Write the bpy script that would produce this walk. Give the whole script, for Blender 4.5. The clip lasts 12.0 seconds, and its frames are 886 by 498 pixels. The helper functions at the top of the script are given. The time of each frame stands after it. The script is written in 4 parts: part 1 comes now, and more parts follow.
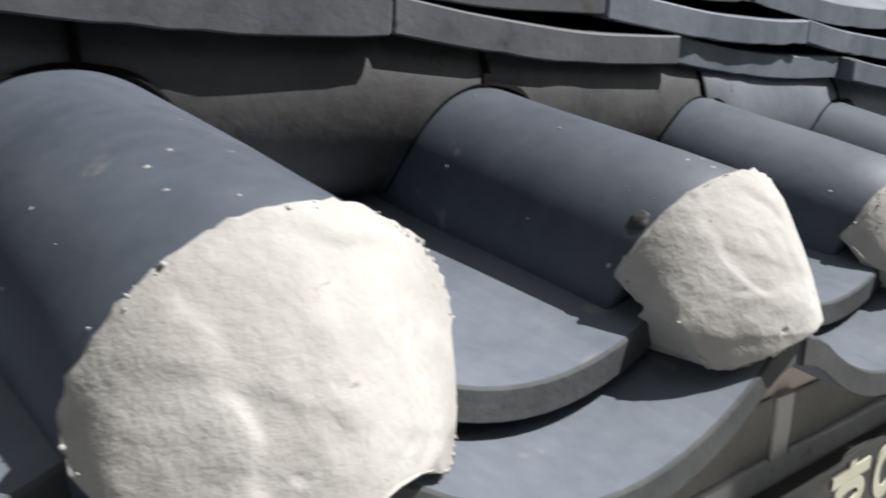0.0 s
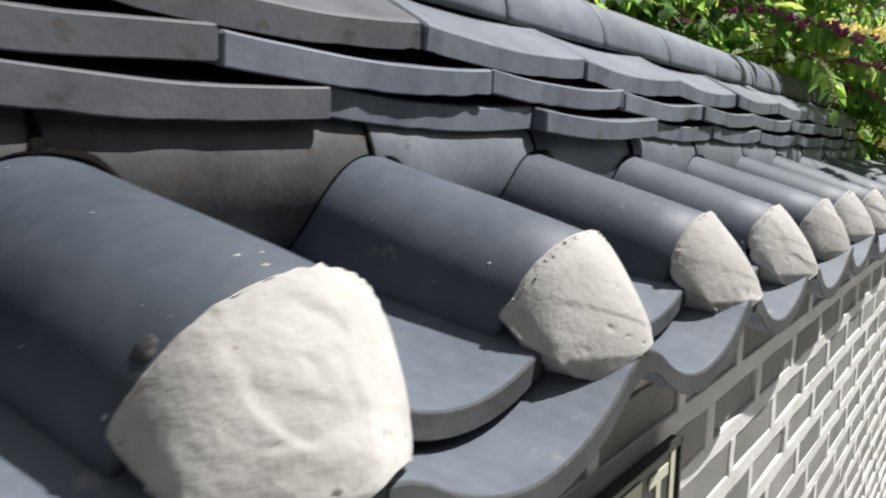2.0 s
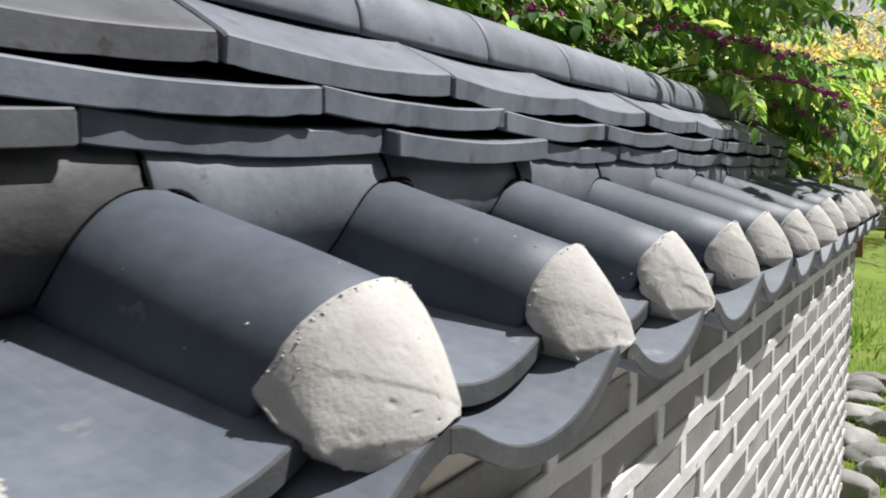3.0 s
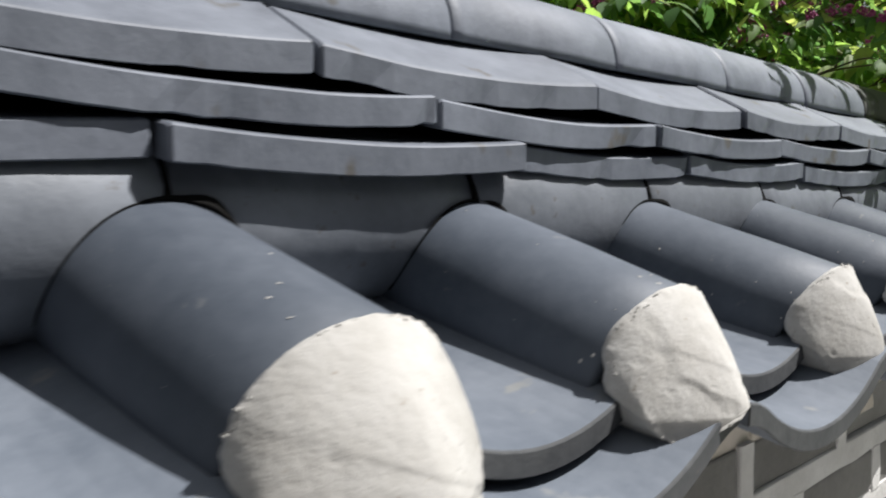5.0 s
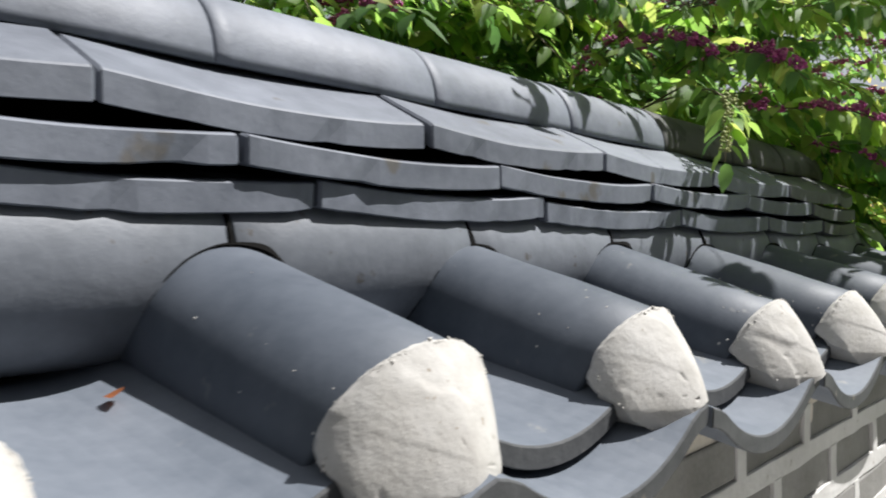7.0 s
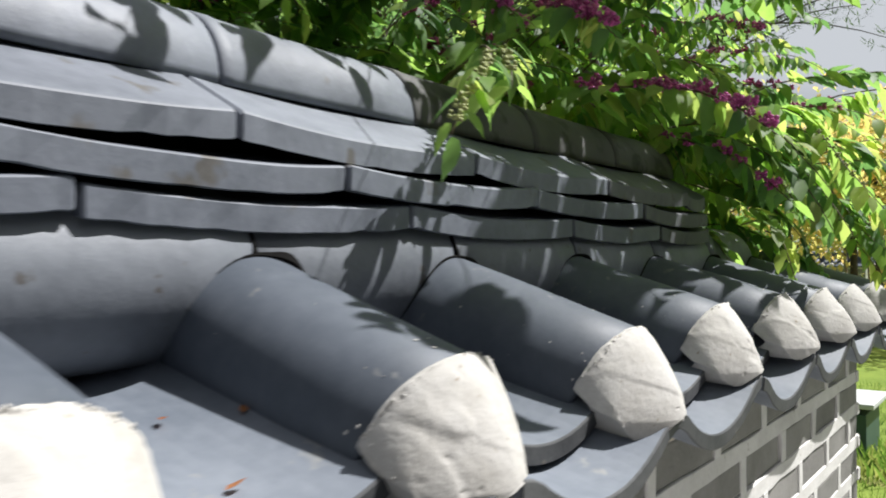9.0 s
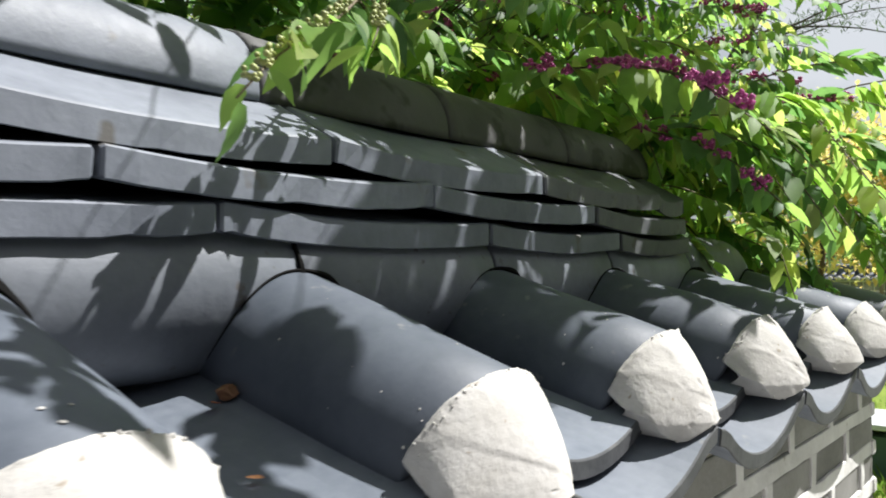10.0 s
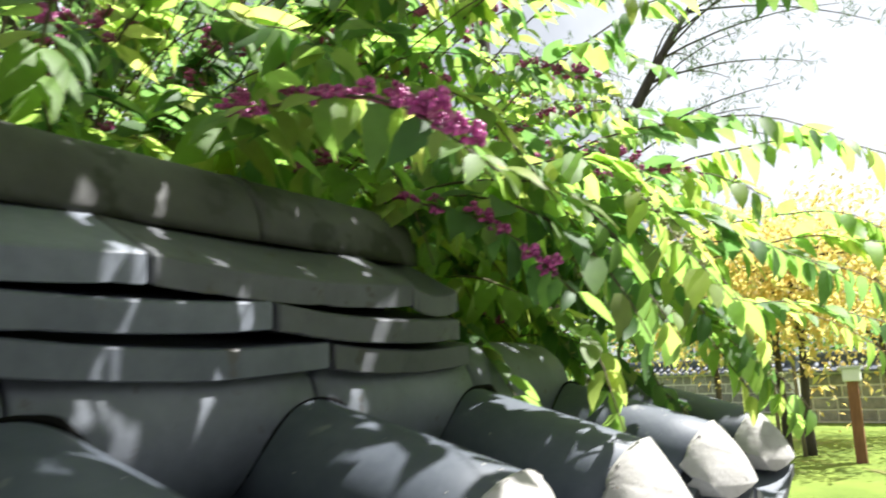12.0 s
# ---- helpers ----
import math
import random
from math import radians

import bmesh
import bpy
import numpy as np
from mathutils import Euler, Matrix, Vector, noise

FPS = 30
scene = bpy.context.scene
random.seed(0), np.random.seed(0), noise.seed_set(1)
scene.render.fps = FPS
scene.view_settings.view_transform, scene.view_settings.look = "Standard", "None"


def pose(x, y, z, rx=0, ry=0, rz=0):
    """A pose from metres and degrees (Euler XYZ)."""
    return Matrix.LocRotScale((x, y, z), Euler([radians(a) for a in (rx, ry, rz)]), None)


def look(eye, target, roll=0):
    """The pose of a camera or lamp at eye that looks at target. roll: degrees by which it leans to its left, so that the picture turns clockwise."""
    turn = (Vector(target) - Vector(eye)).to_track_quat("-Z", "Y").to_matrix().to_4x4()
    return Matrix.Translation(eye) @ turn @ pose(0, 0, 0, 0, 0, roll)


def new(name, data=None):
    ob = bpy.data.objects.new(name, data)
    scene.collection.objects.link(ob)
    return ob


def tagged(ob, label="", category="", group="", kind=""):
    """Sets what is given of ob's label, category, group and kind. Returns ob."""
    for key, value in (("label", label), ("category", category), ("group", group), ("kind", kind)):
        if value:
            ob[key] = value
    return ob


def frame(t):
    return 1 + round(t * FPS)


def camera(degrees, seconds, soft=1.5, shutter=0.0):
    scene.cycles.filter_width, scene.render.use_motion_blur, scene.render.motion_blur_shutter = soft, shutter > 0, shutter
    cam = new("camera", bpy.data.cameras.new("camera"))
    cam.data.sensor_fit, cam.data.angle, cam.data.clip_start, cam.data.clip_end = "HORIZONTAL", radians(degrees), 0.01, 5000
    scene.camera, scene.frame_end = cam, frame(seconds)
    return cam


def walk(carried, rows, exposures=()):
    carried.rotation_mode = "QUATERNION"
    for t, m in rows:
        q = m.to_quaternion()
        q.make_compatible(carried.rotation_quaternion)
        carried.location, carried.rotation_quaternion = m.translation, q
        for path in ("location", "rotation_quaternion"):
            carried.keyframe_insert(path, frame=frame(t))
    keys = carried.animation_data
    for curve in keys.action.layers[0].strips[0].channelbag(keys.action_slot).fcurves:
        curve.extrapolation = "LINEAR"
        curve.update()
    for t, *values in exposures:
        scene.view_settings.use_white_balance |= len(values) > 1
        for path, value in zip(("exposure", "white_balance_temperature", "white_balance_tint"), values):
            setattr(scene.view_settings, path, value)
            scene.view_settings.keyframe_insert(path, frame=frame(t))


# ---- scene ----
cam = camera(58.7, 12.0, soft=1.9, shutter=0.4)
PATH = [
    (0, (0.005, 0.023, 1.514), (1.268, 1.523, 1.123), 2.3),
    (0.5, (0.031, 0.021, 1.507), (1.438, 1.384, 1.104), 2.3),
    (1, (0.065, 0.019, 1.512), (1.562, 1.282, 1.107), 2.3),
    (1.5, (0.115, 0.016, 1.525), (1.679, 1.209, 1.166), 1.8),
    (2, (0.189, 0.015, 1.532), (1.803, 1.167, 1.264), 1.4),
    (2.5, (0.272, -0.003, 1.536), (1.926, 1.101, 1.315), 0.7),
    (3, (0.354, -0.021, 1.537), (2.027, 1.055, 1.329), 0.4),
    (3.2, (0.382, -0.024, 1.532), (2.054, 1.055, 1.331), 0.3),
    (4.8, (0.737, -0.036, 1.522), (2.122, 1.397, 1.353), 0.2),
    (5, (0.798, -0.038, 1.525), (2.165, 1.415, 1.391), -0.0),
    (5.5, (0.918, -0.047, 1.516), (2.312, 1.385, 1.434), -0.9),
    (6, (1.064, -0.059, 1.524), (2.473, 1.359, 1.499), -1.1),
    (6.5, (1.182, -0.079, 1.515), (2.609, 1.323, 1.529), -0.9),
    (7, (1.272, -0.07, 1.506), (2.756, 1.271, 1.529), -1.0),
    (8.8, (1.708, -0.059, 1.521), (3.302, 1.148, 1.546), -0.1),
    (9, (1.779, -0.064, 1.516), (3.374, 1.142, 1.545), -0.4),
    (9.5, (1.95, -0.067, 1.522), (3.531, 1.158, 1.571), -0.7),
    (10, (2.065, -0.061, 1.516), (3.613, 1.203, 1.58), -0.5),
    (10.5, (2.168, -0.057, 1.513), (3.699, 1.226, 1.609), -0.8),
    (11, (2.282, -0.034, 1.507), (3.857, 1.187, 1.669), -1.4),
    (11.5, (2.416, -0.023, 1.512), (4.025, 1.137, 1.769), -1.5),
    (12, (2.545, -0.04, 1.537), (4.212, 1.018, 1.857), -2.6),
]
EXPOSURES = [(0.0, 0.52), (3.2, 0.54), (4.8, 0.54), (7.2, 0.7), (8.8, 0.72), (9.5, 0.88), (10.0, 1.02), (11.0, 1.42), (12.0, 1.60)]
walk(cam, [(t, look(eye, target, roll)) for t, eye, target, roll in PATH], EXPOSURES)

# ---- light ----
SUN_FROM = Vector((0.50, -0.40, 1.0)).normalized()
world = bpy.data.worlds.new("sky")
scene.world = world
world.use_nodes = True
wn = world.node_tree.nodes
sky = wn.new("ShaderNodeTexSky")
sky.sky_type = "NISHITA"
sky.sun_disc = False
sky.sun_elevation = math.asin(SUN_FROM.z)
sky.sun_rotation = math.atan2(SUN_FROM.x, SUN_FROM.y)
sky.air_density, sky.dust_density, sky.ozone_density = 1.0, 2.5, 1.0
wn["Background"].inputs["Strength"].default_value = 0.020
clouds = wn.new("ShaderNodeTexNoise")
clouds.inputs["Scale"].default_value, clouds.inputs["Detail"].default_value = 2.2, 6.0
veil = wn.new("ShaderNodeValToRGB")
veil.color_ramp.elements[0].position, veil.color_ramp.elements[0].color = 0.36, (0.25, 0.25, 0.25, 1)
veil.color_ramp.elements[1].position, veil.color_ramp.elements[1].color = 0.58, (0.95, 0.95, 0.95, 1)
white = wn.new("ShaderNodeMix")
white.data_type = "RGBA"
white.inputs[7].default_value = (18.5, 19.4, 20.8, 1)
wl = world.node_tree.links.new
wl(wn.new("ShaderNodeTexCoord").outputs["Generated"], clouds.inputs["Vector"])
wl(clouds.outputs[0], veil.inputs[0])
wl(veil.outputs[0], white.inputs[0])
wl(sky.outputs[0], white.inputs[6])
wl(white.outputs[2], wn["Background"].inputs["Color"])
sun = new("sun", bpy.data.lights.new("sun", "SUN"))
sun.data.energy, sun.data.angle, sun.data.color = 5.0, radians(0.55), (1.0, 0.985, 0.975)
sun.matrix_world = look(SUN_FROM * 30, (0, 0, 0))


# ---- materials ----
def node(nt, kind, **values):
    n = nt.nodes.new(kind)
    for key, value in values.items():
        n.inputs[key.replace("_", " ")].default_value = value
    return n


def ramp(nt, source, stops):
    r = nt.nodes.new("ShaderNodeValToRGB")
    while len(r.color_ramp.elements) < len(stops):
        r.color_ramp.elements.new(0.5)
    for e, (p, c) in zip(r.color_ramp.elements, stops):
        e.position, e.color = p, (*c, 1)
    nt.links.new(source, r.inputs[0])
    return r.outputs[0]


def rand_value(nt):
    """A number per piece: object's and island's random values together."""
    a, b, s, f = (nt.nodes.new(k) for k in ("ShaderNodeObjectInfo", "ShaderNodeNewGeometry", "ShaderNodeMath", "ShaderNodeMath"))
    nt.links.new(a.outputs["Random"], s.inputs[0])
    nt.links.new(b.outputs["Random Per Island"], s.inputs[1])
    nt.links.new(s.outputs[0], f.inputs[0])
    f.operation = "FRACT"
    return f.outputs[0]


def mat(name, c0, c1, big=4.0, small=60.0, rough=0.8, rough_var=0.1, bump=0.3, bump_scale=120.0, var=0.15, stretch=(1, 1, 1),
        spots=None, spot_scale=30.0, spot_cut=0.68, spec=0.5, distance=0.002):
    """A two-scale surface: broad patches between c0 and c1, fine grain, spots, bump, and a shade per piece."""
    m = bpy.data.materials.new(name)
    m.use_nodes = True
    nt = m.node_tree
    L = nt.links.new
    bsdf = nt.nodes["Principled BSDF"]
    geo = nt.nodes.new("ShaderNodeNewGeometry")
    mp = nt.nodes.new("ShaderNodeMapping")
    mp.inputs["Scale"].default_value = stretch
    L(geo.outputs["Position"], mp.inputs[0])
    n1 = node(nt, "ShaderNodeTexNoise", Scale=big, Detail=5.0, Roughness=0.62)
    n2 = node(nt, "ShaderNodeTexNoise", Scale=small, Detail=4.0, Roughness=0.6)
    n3 = node(nt, "ShaderNodeTexNoise", Scale=bump_scale, Detail=5.0, Roughness=0.6)
    for n in (n1, n2, n3):
        L(mp.outputs[0], n.inputs["Vector"])
    add = nt.nodes.new("ShaderNodeMath")
    add.operation = "MULTIPLY_ADD"
    L(n2.outputs[0], add.inputs[0])
    add.inputs[1].default_value = 0.3
    half = nt.nodes.new("ShaderNodeMath")
    half.operation = "MULTIPLY_ADD"
    L(n1.outputs[0], half.inputs[0])
    half.inputs[1].default_value, half.inputs[2].default_value = 0.95, -0.12
    L(half.outputs[0], add.inputs[2])
    col = ramp(nt, add.outputs[0], [(0.28, c0), (0.72, c1)])
    if spots:
        sp = node(nt, "ShaderNodeTexNoise", Scale=spot_scale, Detail=3.0, Roughness=0.55)
        L(mp.outputs[0], sp.inputs["Vector"])
        f = ramp(nt, sp.outputs[0], [(spot_cut, (0, 0, 0)), (spot_cut + 0.06, (1, 1, 1))])
        mix = nt.nodes.new("ShaderNodeMix")
        mix.data_type = "RGBA"
        L(f, mix.inputs[0])
        L(col, mix.inputs[6])
        mix.inputs[7].default_value = (*spots, 1)
        col = mix.outputs[2]
    hsv = nt.nodes.new("ShaderNodeHueSaturation")
    mr = nt.nodes.new("ShaderNodeMapRange")
    L(rand_value(nt), mr.inputs[0])
    mr.inputs[3].default_value, mr.inputs[4].default_value = 1 - var, 1 + var
    L(mr.outputs[0], hsv.inputs["Value"])
    L(col, hsv.inputs["Color"])
    L(hsv.outputs[0], bsdf.inputs["Base Color"])
    rr = nt.nodes.new("ShaderNodeMapRange")
    L(n2.outputs[0], rr.inputs[0])
    rr.inputs[3].default_value, rr.inputs[4].default_value = rough - rough_var, rough + rough_var
    L(rr.outputs[0], bsdf.inputs["Roughness"])
    bsdf.inputs["Specular IOR Level"].default_value = spec
    bp = nt.nodes.new("ShaderNodeBump")
    bp.inputs["Strength"].default_value, bp.inputs["Distance"].default_value = bump, distance
    L(n3.outputs[0], bp.inputs["Height"])
    L(bp.outputs[0], bsdf.inputs["Normal"])
    return m


def leaf_mat(name, stops, translucent=0.45, rough=0.56):
    m = bpy.data.materials.new(name)
    m.use_nodes = True
    nt = m.node_tree
    L = nt.links.new
    bsdf, out = nt.nodes["Principled BSDF"], nt.nodes["Material Output"]
    col = ramp(nt, rand_value(nt), stops)
    n = node(nt, "ShaderNodeTexNoise", Scale=45.0, Detail=3.0)
    hsv = nt.nodes.new("ShaderNodeHueSaturation")
    mr = nt.nodes.new("ShaderNodeMapRange")
    geo = nt.nodes.new("ShaderNodeNewGeometry")
    L(geo.outputs["Position"], n.inputs["Vector"])
    L(n.outputs[0], mr.inputs[0])
    mr.inputs[3].default_value, mr.inputs[4].default_value = 0.75, 1.25
    L(mr.outputs[0], hsv.inputs["Value"])
    L(col, hsv.inputs["Color"])
    L(hsv.outputs[0], bsdf.inputs["Base Color"])
    bsdf.inputs["Roughness"].default_value = rough
    tr = nt.nodes.new("ShaderNodeBsdfTranslucent")
    warm = nt.nodes.new("ShaderNodeHueSaturation")
    warm.inputs["Hue"].default_value, warm.inputs["Saturation"].default_value, warm.inputs["Value"].default_value = 0.49, 1.0, 2.45
    L(hsv.outputs[0], warm.inputs["Color"])
    L(warm.outputs[0], tr.inputs["Color"])
    mix = nt.nodes.new("ShaderNodeMixShader")
    mix.inputs[0].default_value = min(0.65, translucent * 1.25)
    L(bsdf.outputs[0], mix.inputs[1])
    L(tr.outputs[0], mix.inputs[2])
    L(mix.outputs[0], out.inputs["Surface"])
    return m


M_TILE = mat("fired_tile", (0.048, 0.059, 0.077), (0.098, 0.112, 0.136), 7, 70, 0.57, 0.07, 0.10, 160, 0.12, spots=(0.15, 0.155, 0.16), spot_scale=26, spot_cut=0.68, spec=0.4)
M_TROUGH = mat("dusty_trough_tile", (0.082, 0.098, 0.122), (0.165, 0.183, 0.212), 6, 70, 0.55, 0.07, 0.12, 150, 0.1, spots=(0.20, 0.205, 0.205), spot_scale=22, spot_cut=0.66, spec=0.45)
M_FILLER = mat("half_round_ridge_tile", (0.092, 0.102, 0.118), (0.180, 0.194, 0.218), 6, 70, 0.55, 0.08, 0.3, 70, 0.1, spots=(0.095, 0.09, 0.088), spot_scale=48, spot_cut=0.66, spec=0.45)
M_TILE_OLD = mat("weathered_tile", (0.090, 0.101, 0.124), (0.178, 0.194, 0.228), 11, 60, 0.6, 0.10, 0.22, 130, 0.1, spots=(0.10, 0.095, 0.09), spot_scale=16, spot_cut=0.66)
M_TILE_DARKER = mat("darker_tile", (0.055, 0.058, 0.066), (0.110, 0.113, 0.123), 11, 60, 0.62, 0.10, 0.25, 130, 0.1, spots=(0.06, 0.056, 0.054), spot_scale=40, spot_cut=0.62)
M_FILLER_DARKER = mat("darker_half_round_tile", (0.040, 0.039, 0.040), (0.100, 0.098, 0.098), 7, 60, 0.58, 0.10, 0.45, 60, 0.1, spots=(0.06, 0.052, 0.045), spot_scale=55, spot_cut=0.62, spec=0.45)
M_TILE_DIRTY = mat("grimy_tile", (0.035, 0.034, 0.033), (0.085, 0.083, 0.08), 9, 55, 0.7, 0.10, 0.2, 140, 0.1, spots=(0.025, 0.026, 0.02), spot_scale=14, spot_cut=0.55)
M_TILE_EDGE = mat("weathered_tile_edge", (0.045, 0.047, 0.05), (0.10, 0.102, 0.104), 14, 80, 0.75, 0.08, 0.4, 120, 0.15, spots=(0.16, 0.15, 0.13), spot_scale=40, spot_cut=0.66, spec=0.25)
M_PLASTER = mat("lime_plaster", (0.385, 0.367, 0.338), (0.52, 0.505, 0.48), 22, 120, 0.92, 0.04, 0.45, 150, 0.05, spots=(0.30, 0.26, 0.21), spot_scale=110, spot_cut=0.68, spec=0.2, distance=0.0022)
M_BRICK = mat("grey_brick", (0.185, 0.178, 0.168), (0.29, 0.28, 0.265), 8, 120, 0.88, 0.06, 0.6, 150, 0.2, spots=(0.3, 0.28, 0.26), spot_scale=40, spot_cut=0.7, spec=0.25)
M_MORTAR = mat("pale_mortar", (0.53, 0.515, 0.49), (0.70, 0.685, 0.66), 9, 80, 0.92, 0.05, 0.8, 90, 0.04, spots=(0.36, 0.33, 0.29), spot_scale=35, spot_cut=0.66, spec=0.2)
M_BEIGE = mat("beige_bedding_mortar", (0.56, 0.50, 0.43), (0.72, 0.65, 0.57), 9, 80, 0.92, 0.05, 0.6, 90, 0.04, spots=(0.40, 0.34, 0.27), spot_scale=35, spot_cut=0.66, spec=0.2)
# near-black so that gaps read as deep shade even in the sun
M_CORE = mat("near_black_gap_and_core", (0.003, 0.0029, 0.0028), (0.009, 0.0085, 0.008), 10, 60, 0.95, 0.03, 0.6, 80, 0.05, spec=0.1)
M_EARTH = mat("red_clay_bedding", (0.16, 0.08, 0.045), (0.26, 0.14, 0.08), 12, 80, 0.95, 0.03, 0.8, 60, 0.1, spec=0.1)
M_LAWN = mat("lawn", (0.085, 0.14, 0.022), (0.19, 0.25, 0.045), 0.9, 26, 0.9, 0.05, 0.9, 40, 0.1, spots=(0.19, 0.2, 0.06), spot_scale=1.6, spot_cut=0.6, spec=0.15, distance=0.02)
M_GRASS = leaf_mat("grass_blade", [(0.0, (0.05, 0.11, 0.015)), (0.6, (0.11, 0.19, 0.03)), (1.0, (0.2, 0.22, 0.06))], 0.3, 0.6)
M_PATH = mat("pale_bounce_paving", (0.43, 0.425, 0.42), (0.52, 0.515, 0.51), 1.5, 30, 0.92, 0.05, 0.8, 50, 0.0, spec=0.2, distance=0.01)
M_DARK = mat("dark_shade_wall", (0.035, 0.035, 0.035), (0.055, 0.054, 0.052), 1.5, 30, 0.9, 0.05, 0.5, 50, 0.0, spec=0.2)
M_STONE = mat("field_stone", (0.16, 0.155, 0.145), (0.32, 0.31, 0.29), 6, 40, 0.85, 0.08, 0.9, 45, 0.2, spec=0.3, distance=0.006)
M_BARK = mat("bark", (0.035, 0.028, 0.022), (0.11, 0.095, 0.08), 9, 60, 0.9, 0.05, 1.0, 40, 0.1, (1, 1, 0.25), spec=0.2, distance=0.01)
M_STEM = mat("green_brown_stem", (0.07, 0.045, 0.03), (0.13, 0.10, 0.05), 20, 80, 0.7, 0.1, 0.4, 100, 0.15)
M_LEAF = leaf_mat("berry_leaf", [(0.0, (0.05, 0.115, 0.032)), (0.5, (0.083, 0.172, 0.045)), (0.85, (0.135, 0.225, 0.055)), (1.0, (0.2, 0.23, 0.06))])
M_LEAF_YOUNG = leaf_mat("young_leaf", [(0.0, (0.11, 0.21, 0.042)), (0.6, (0.18, 0.29, 0.06)), (1.0, (0.27, 0.31, 0.08))], 0.5)
# darker copy of the leaf: shade in the colour inside the bush, own green on trees
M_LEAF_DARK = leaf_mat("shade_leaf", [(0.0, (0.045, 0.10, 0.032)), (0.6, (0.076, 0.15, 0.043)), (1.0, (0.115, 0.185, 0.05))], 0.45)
M_LEAF_GOLD = leaf_mat("autumn_leaf", [(0.0, (0.36, 0.28, 0.09)), (0.4, (0.44, 0.36, 0.12)), (0.8, (0.36, 0.36, 0.11)), (1.0, (0.21, 0.26, 0.07))], 0.4)
M_PINE = leaf_mat("needle", [(0.0, (0.025, 0.05, 0.02)), (1.0, (0.06, 0.10, 0.04))], 0.25)
M_BERRY = mat("purple_berry", (0.30, 0.03, 0.16), (0.52, 0.09, 0.32), 60, 200, 0.35, 0.05, 0.05, 200, 0.35)
M_BUD = mat("green_bud", (0.20, 0.24, 0.06), (0.32, 0.33, 0.12), 60, 200, 0.5, 0.05, 0.05, 200, 0.2)
M_SIGN = mat("black_sign_panel", (0.014, 0.013, 0.013), (0.024, 0.022, 0.021), 8, 60, 0.5, 0.1, 0.1, 90, 0.0)
M_CREAM = mat("cream_lettering", (0.46, 0.45, 0.34), (0.55, 0.54, 0.42), 20, 90, 0.7, 0.05, 0.1, 90, 0.0)
M_PINK = mat("pink_lettering", (0.45, 0.06, 0.14), (0.60, 0.10, 0.20), 20, 90, 0.7, 0.05, 0.1, 90, 0.0)
M_WIRE = mat("rusty_wire", (0.12, 0.08, 0.06), (0.22, 0.16, 0.12), 40, 120, 0.6, 0.1, 0.3, 200, 0.0)
M_TEAL = mat("dark_green_painted_box", (0.035, 0.075, 0.06), (0.055, 0.10, 0.08), 5, 50, 0.55, 0.1, 0.2, 60, 0.0)
M_LID = mat("pale_grey_lid", (0.42, 0.44, 0.44), (0.56, 0.57, 0.56), 5, 50, 0.6, 0.1, 0.2, 60, 0.0)
M_WOOD = mat("red_brown_wood", (0.17, 0.065, 0.03), (0.28, 0.12, 0.06), 5, 40, 0.7, 0.1, 0.4, 60, 0.1, (6, 6, 1))
M_POLE = mat("weathered_pole", (0.16, 0.13, 0.09), (0.28, 0.23, 0.17), 6, 40, 0.8, 0.1, 0.4, 60, 0.1, (6, 6, 1))
M_WHITE = mat("white_paint", (0.70, 0.70, 0.68), (0.80, 0.80, 0.78), 6, 40, 0.6, 0.1, 0.2, 60, 0.0)
M_DRY = leaf_mat("dry_leaf", [(0.0, (0.22, 0.08, 0.03)), (1.0, (0.38, 0.18, 0.07))], 0.2, 0.8)


# ---- mesh helpers ----
def mesh_from(name, verts, faces, material, smooth=False):
    me = bpy.data.meshes.new(name)
    me.from_pydata([tuple(v) for v in verts], [], faces)
    me.materials.append(material)
    if smooth:
        me.polygons.foreach_set("use_smooth", [True] * len(me.polygons))
    me.update()
    return me


def child(name, me, parent, at=None, label="", kind=""):
    ob = new(name, me)
    ob.parent = parent
    if at is not None:
        ob.matrix_basis = at
    return tagged(ob, label=label, kind=kind)


def part(name, bm, material, parent, label="", smooth=False):
    me = bpy.data.meshes.new(name)
    bmesh.ops.recalc_face_normals(bm, faces=bm.faces)
    bm.to_mesh(me)
    bm.free()
    me.materials.append(material)
    if smooth:
        me.polygons.foreach_set("use_smooth", [True] * len(me.polygons))
    return child(name, me, parent, None, label)


def empty(name, at=(0, 0, 0), **tags):
    ob = new(name)
    ob.location = at
    ob.empty_display_size = 0.1
    return tagged(ob, **tags)


def box_bm(lo, hi, bevel=0.0, bm=None):
    own = bmesh.new()
    bmesh.ops.create_cube(own, size=1)
    for v in own.verts:
        v.co = Vector([lo[i] + (v.co[i] + 0.5) * (hi[i] - lo[i]) for i in range(3)])
    if bevel:
        bmesh.ops.bevel(own, geom=own.edges[:], offset=bevel, segments=2, affect="EDGES", profile=0.6)
    if bm is None:
        return own
    tmp = bpy.data.meshes.new("tmp")
    own.to_mesh(tmp)
    own.free()
    bm.from_mesh(tmp)
    bpy.data.meshes.remove(tmp)
    return bm


def wob(p, scale, amount, seed=0.0):
    """A smooth wobble of a point."""
    q = Vector(p) * scale + Vector((seed, seed * 1.7, -seed))
    return noise.noise_vector(q) * amount


